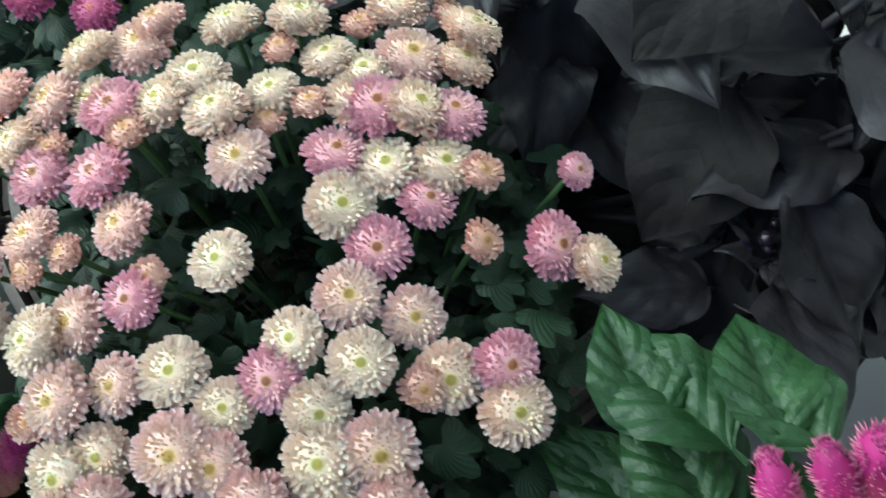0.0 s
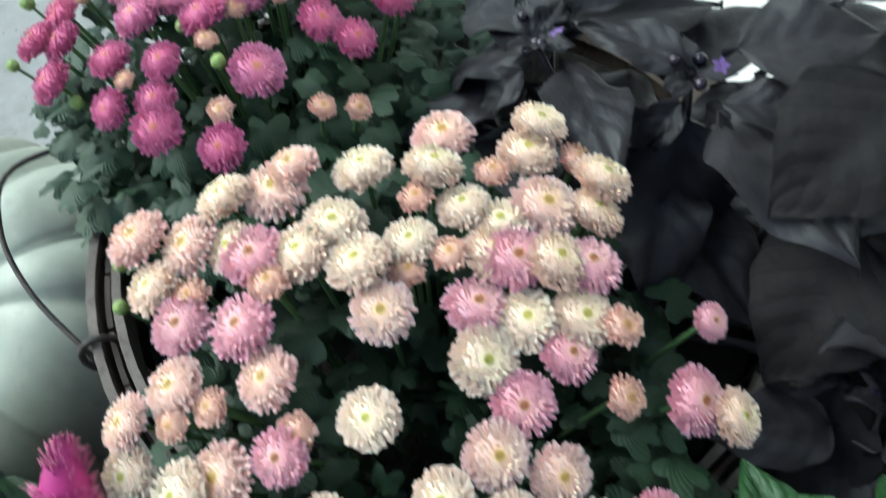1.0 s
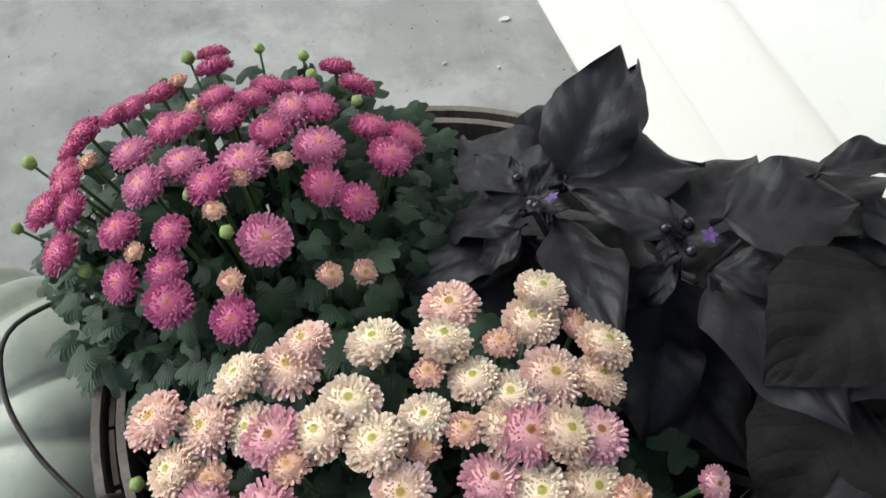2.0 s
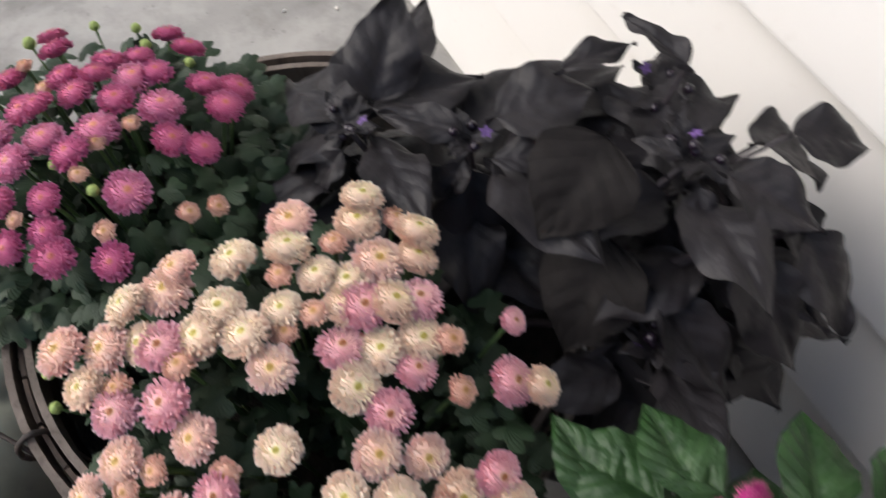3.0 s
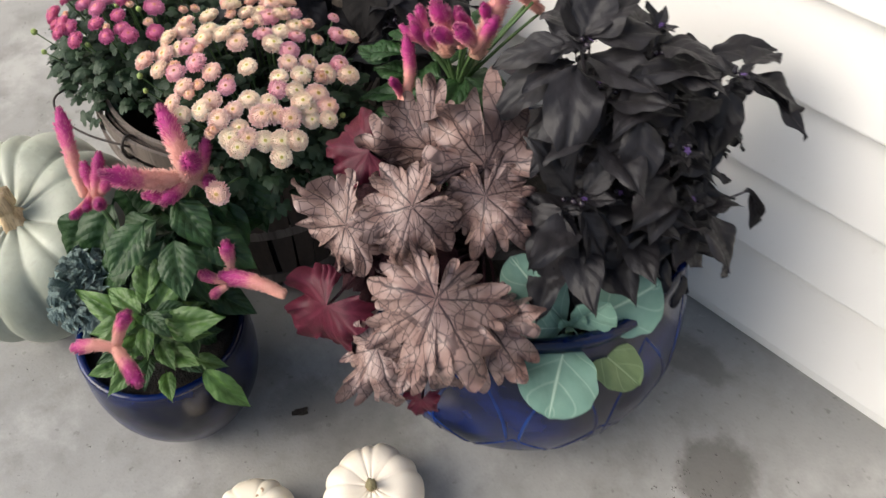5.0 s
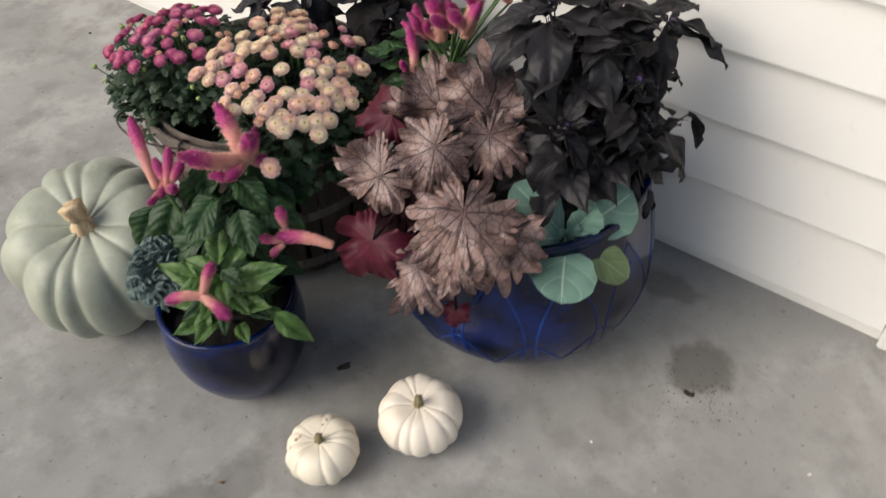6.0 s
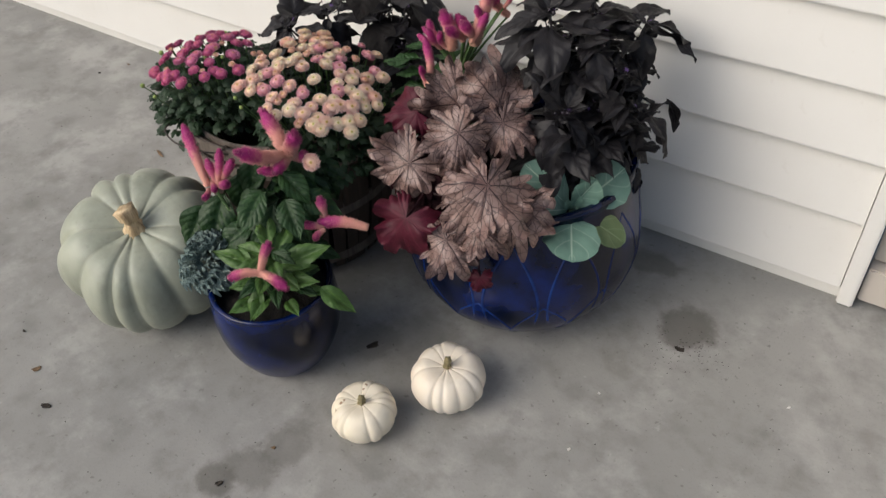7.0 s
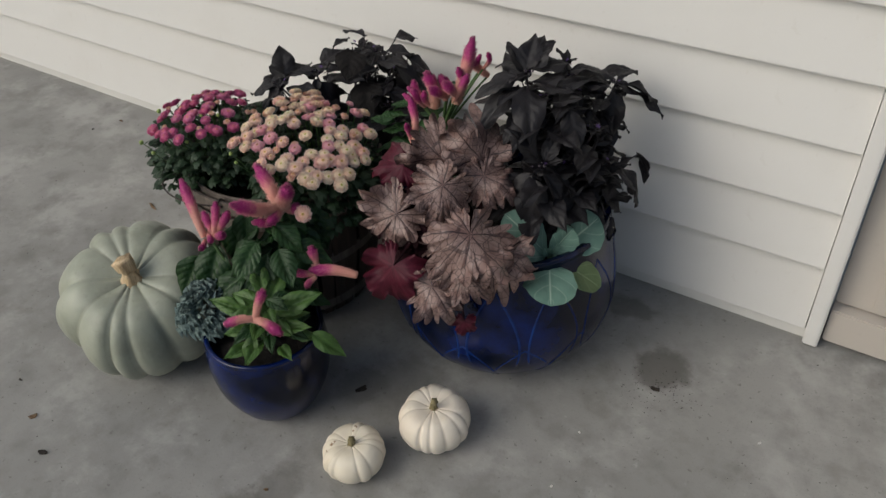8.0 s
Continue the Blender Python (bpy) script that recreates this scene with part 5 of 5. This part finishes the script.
for k in range(30):
    a = k * 2.4
    z = 0.302 - 0.0032 * k
    p = Vector((-0.795 + (0.03 + 0.0012 * k) * math.cos(a), -0.695 + (0.03 + 0.0012 * k) * math.sin(a), z))
    leaf_at(short, LIME_ME[k % 2] if k % 3 else GREEN_ME[1], p, (math.cos(a), math.sin(a), 0.15), rnd.uniform(0.045, 0.07), 0.45, (0.2, -0.3, 1))


# ---------------------------------------------------------------- plum, crimson and blue-green foliage
HEU_ME = [lobed("plum_leaf", HEUCHERA, lo, 0.44, 0.30, 0.30, ru * 0.8, s, 3.05, 18, 320, 1.0, 0.36, 2.5, 0.02, 0.05, 0.07) for s, lo, ru in ((1, 7, 0.20), (2, 6, 0.24), (3, 7, 0.26), (4, 6, 0.20), (5, 7, 0.24))]
DARK_FILLER_ME = [lobed("dark_filler_leaf", PLUM_DARK, 5, 0.42, 0.24, 0.25, 0.09, s, 2.85, 7, 100) for s in (11, 12)]
heu = thing("heuchera", "ruffled silver-plum heuchera with dark veins in the large pot", "foliage plant", (-0.566, -0.358, 0.295))


def stalked(plant, me, mid, d, size, up, root, mat=PLUM_DARK, w=1.0, name="leaf"):
    """A leaf with its stalk joint at mid, tip along d."""
    d, mid = Vector(d).normalized(), Vector(mid)
    ob = child(name, me, plant, aim(mid - d * size * 0.3, mid + d * size * 0.7, up, w))
    low = Vector(root)
    v, f, u = tube(smooth_path([low, low.lerp(mid, 0.55) + Vector((0, 0, 0.03)), mid - Vector(up).normalized() * 0.004], 5), 0.0018, 6, False)
    child("stalk", mesh_of("leaf_stalk", v, f, mat, u), plant)
    return ob


for i, row in enumerate(HEU):
    joint, tip = Vector(row[:3]), Vector(row[3:6])
    stalked(heu, HEU_ME[i % 5], joint, tip - joint, row[6], (0.42 + rnd.uniform(-0.4, 0.4), -0.6 + rnd.uniform(-0.35, 0.35), 0.72), (-0.566, -0.349, 0.295))
# added dark filler leaves, their colour standing in for shade beneath the blades
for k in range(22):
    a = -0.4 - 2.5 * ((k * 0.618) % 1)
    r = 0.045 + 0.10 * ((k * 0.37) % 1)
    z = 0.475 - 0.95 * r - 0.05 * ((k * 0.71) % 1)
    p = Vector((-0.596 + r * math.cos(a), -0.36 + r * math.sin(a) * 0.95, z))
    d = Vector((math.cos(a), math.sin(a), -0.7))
    stalked(heu, DARK_FILLER_ME[k % 2], p, d, rnd.uniform(0.06, 0.09), (math.cos(a) * 0.7, math.sin(a) * 0.7 - 0.2, 0.7), (-0.566, -0.349, 0.295))

# more dark filler: low leaves plus painted shade in the gap towards the basket
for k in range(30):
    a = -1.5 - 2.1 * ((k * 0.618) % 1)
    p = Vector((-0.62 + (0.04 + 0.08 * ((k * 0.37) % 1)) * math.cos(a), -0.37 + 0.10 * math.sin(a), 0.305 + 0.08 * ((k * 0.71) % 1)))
    stalked(heu, DARK_FILLER_ME[k % 2], p, (math.cos(a), math.sin(a), -0.6), rnd.uniform(0.05, 0.075), (math.cos(a) * 0.7, math.sin(a) * 0.7, 0.6), (-0.58, -0.35, 0.29))

RED_ME = [lobed("crimson_leaf_shape", RED_LEAF, 5, 0.30, 0.16, 0.55, 0.16, s, 2.7, 10, 150, 0.95, 0.5, 3.0, 0.02, 0.08) for s in (5, 6)]
red = thing("heuchera", "crimson lobed heuchera leaves reaching out beside the plum foliage", "foliage plant", (-0.635, -0.390, 0.295))
for i, (p, d, s) in enumerate((((-0.614, -0.555, 0.345), (-0.25, -0.65, -0.75), 0.128), ((-0.672, -0.428, 0.455), (-0.85, -0.45, 0.05), 0.100), ((-0.492, -0.530, 0.252), (0.2, -0.5, -0.8), 0.05))):
    stalked(red, RED_ME[i % 2], p, d, s, (0.25, -0.6, 0.8), (-0.616, -0.380, 0.305))
for k in range(4):
    a = -0.5 - 2.6 * ((k * 0.618) % 1)
    p = Vector((-0.586 + 0.08 * math.cos(a), -0.37 + 0.09 * math.sin(a), 0.305 + 0.04 * ((k * 0.37) % 1)))
    stalked(red, RED_ME[k % 2], p, (math.cos(a), math.sin(a), -0.6), rnd.uniform(0.06, 0.085), (math.cos(a) * 0.5, math.sin(a) * 0.5, 0.8), (-0.596, -0.360, 0.306))

CAB_ME = [blade("cabbage_leaf", m, 1.0, 0.60, dr, fo, 0.03, 0.0, 30, 12, sd, 4.0, 0.05, 0.55) for m, dr, fo, sd in ((CABBAGE, 0.20, 0.10, 7), (CABBAGE, -0.10, 0.45, 8), (CABBAGE_OLD, 0.15, 0.15, 9))]
cab = thing("cabbage_plant", "young cabbage with round blue-green leaves in the large pot", "foliage plant", (-0.412, -0.368, 0.288))
crown = Vector((-0.412, -0.370, 0.315))
stem_to(cab, (-0.412, -0.368, 0.280), crown, 0.005, PALE_STEM, 0.0)
for tip, w, kind, up in (((-0.357, -0.470, 0.322), 0.80, 0, (0.3, -0.45, 0.85)), ((-0.478, -0.405, 0.402), 0.62, 0, (0.5, -0.7, 0.5)), ((-0.440, -0.437, 0.345), 0.70, 0, (0.4, -0.7, 0.6)),
                         ((-0.385, -0.345, 0.372), 0.75, 1, (0.6, -0.7, 0.3)), ((-0.352, -0.290, 0.374), 0.75, 0, (0.45, -0.6, 0.7)), ((-0.312, -0.350, 0.272), 0.50, 2, (0.5, -0.4, 0.8))):
    child("leaf", CAB_ME[kind], cab, aim(crown, tip, up, w), "olive ageing leaf" if kind == 2 else "")
for tip in ((-0.402, -0.362, 0.345), (-0.418, -0.382, 0.342), (-0.398, -0.380, 0.338)):
    child("leaf", CAB_ME[1], cab, aim(crown, tip, (0.5, -0.6, 0.4), 0.6))


def frilled(seed):
    """A kale leaf: a short blade whose edge is crimped again and again."""
    r2 = random.Random(seed)
    v, f, uv = [], [], []
    n, rings = 140, 7
    for i in range(rings + 1):
        s = i / rings
        for k in range(n + 1):
            a = -2.2 + 4.4 * k / n
            r = 0.6 * s * (0.75 + 0.25 * math.cos(a)) * (1 + 0.10 * math.sin(a * 13) * s)
            z = s ** 3 * 0.15 * (math.sin(a * 15 + seed) + 0.6 * math.sin(a * 27)) - 0.15 * s * s
            v.append((0.35 + r * math.cos(a), r * math.sin(a), z + r2.uniform(-0.012, 0.012) * s))
            uv.append((s, k / n))
    for i in range(rings):
        for k in range(n):
            a = i * (n + 1) + k
            f.append((a, a + n + 1, a + n + 2, a + 1))
    return mesh_of("kale_leaf", v, f, KALE, uv)


KALE_ME = [frilled(s) for s in (1, 2, 3)]
kale = thing("kale", "dark blue-green curly kale in the small blue pot", "foliage plant", (-0.900, -0.695, 0.150))
for k in range(54):
    a = k * 2.4
    q = math.sqrt((k + 0.5) / 54)
    c = Vector((-0.938, -0.702, 0.205)) + Vector((0.052 * q * math.cos(a), 0.052 * q * math.sin(a), 0.045 * (1 - q * q)))
    d = Vector((math.cos(a) * q, math.sin(a) * q, 0.9 - 1.1 * q)).normalized()
    child("leaf", KALE_ME[k % 3], kale, aim(c - d * 0.014, c + d * 0.023, (math.cos(a) - 0.3, math.sin(a) - 0.2, 0.6), 1.25))
stem_to(kale, (-0.900, -0.695, 0.150), (-0.940, -0.701, 0.186), 0.004, PALE_STEM)


# ---------------------------------------------------------------- basket handles
def handle(points):
    v, f, u = tube(smooth_path(points, 6), 0.0016, 8)
    child("wire_handle", mesh_of("basket_wire", v, f, WIRE, u), basket, None, "dark wire bail handle")


handle([(-1.175, -0.512, 0.336), (-1.150, -0.545, 0.350), (-1.118, -0.600, 0.372), (-1.085, -0.612, 0.362), (-1.045, -0.600, 0.350), (-1.000, -0.570, 0.338)])
for wa in (-2.35, -1.44):
    bx, by = BASKET[0] + TOP_R * math.cos(wa), BASKET[1] + TOP_R * math.sin(wa)
    ring = [(bx + 0.012 * math.cos(q) * math.cos(wa), by + 0.012 * math.cos(q) * math.sin(wa), 0.332 + 0.019 * math.sin(q)) for q in np.linspace(0, 6.2, 14)]
    v, f, u = tube(ring, 0.0022, 6)
    child("wire_tie", mesh_of("wire_tie", v, f, WIRE, u), basket)


# ---------------------------------------------------------------- litter on the slab
def fleck(name, label, category, x, y, size, mat, seed, turn=0.0, slim=0.55):
    r2 = random.Random(seed)
    v, f = [], []
    n = 9
    for z in (0.0006, 0.0022):
        for k in range(n):
            a = 6.2832 * k / n
            r = size * r2.uniform(0.6, 1.1)
            v.append((r * math.cos(a), r * slim * math.sin(a), z + (r2.uniform(0, 0.002) if z > 0.001 else 0)))
    f = [tuple(reversed(range(n))), tuple(range(n, 2 * n))] + [(k, (k + 1) % n, n + (k + 1) % n, n + k) for k in range(n)]
    ob = new(name, mesh_of(name, v, f, mat, smooth=False))
    ob.matrix_basis = pose(x, y, 0, 0, 0, turn)
    return tagged(ob, label, category, "litter on the slab")


for i, (x, y, s, t) in enumerate(((-1.134, -1.011, 0.010, 20), (-1.225, -0.965, 0.010, 60), (-1.332, -0.918, 0.004, 10), (-0.714, -0.855, 0.005, 40), (-0.745, -0.955, 0.008, 70), (-1.982, -0.096, 0.006, 0), (-2.019, -0.172, 0.004, 30))):
    fleck("leaf_crumb", "dark dry leaf crumb on the concrete", "litter", x, y, s, DRY if i % 2 else DIRT, i, t)
fleck("leaf_crumb", "clump of black dirt at the edge of a damp stain", "litter", -0.209, -0.289, 0.010, DIRT, 30, 15)
fleck("leaf_crumb", "tan dry leaf sliver lying on the concrete", "litter", -1.555, -0.358, 0.026, DRY, 31, -20, 0.16)
fleck("leaf_crumb", "dark dry leaf scrap beside the small blue pot", "litter", -0.707, -0.581, 0.014, DIRT, 32, 60)
for i, (x, y, s) in enumerate(((-0.291, -0.459, 0.003), (0.0, -0.316, 0.0035), (-0.283, -0.590, 0.004), (-1.69, -0.064, 0.009), (-1.628, -0.175, 0.004), (-1.599, -0.106, 0.004))):
    fleck("paint_chip", "tiny pale paint chip on the concrete", "litter", x, y, s, CHIP, 40 + i, 30 * i)
grit_v, grit_f = [], []
r3 = random.Random(77)
for _ in range(420):
    x, y = (r3.uniform(-1.9, 0.15), r3.uniform(-1.15, -0.02)) if r3.random() < 0.7 else (r3.gauss(-0.2, 0.04), r3.gauss(-0.29, 0.03))
    s = r3.uniform(0.0006, 0.0019)
    b = len(grit_v)
    grit_v += [(x - s, y - s * 0.6, 0.0002), (x + s, y - s * 0.4, 0.0002), (x + s * 0.1, y + s, 0.0002), (x, y, s * 0.9)]
    grit_f += [(b, b + 1, b + 3), (b + 1, b + 2, b + 3), (b + 2, b, b + 3)]
tagged(new("grit", mesh_of("grit", grit_v, grit_f, DIRT, smooth=False)), "scattered dark grit on the concrete slab", "grit", kind="stuff")
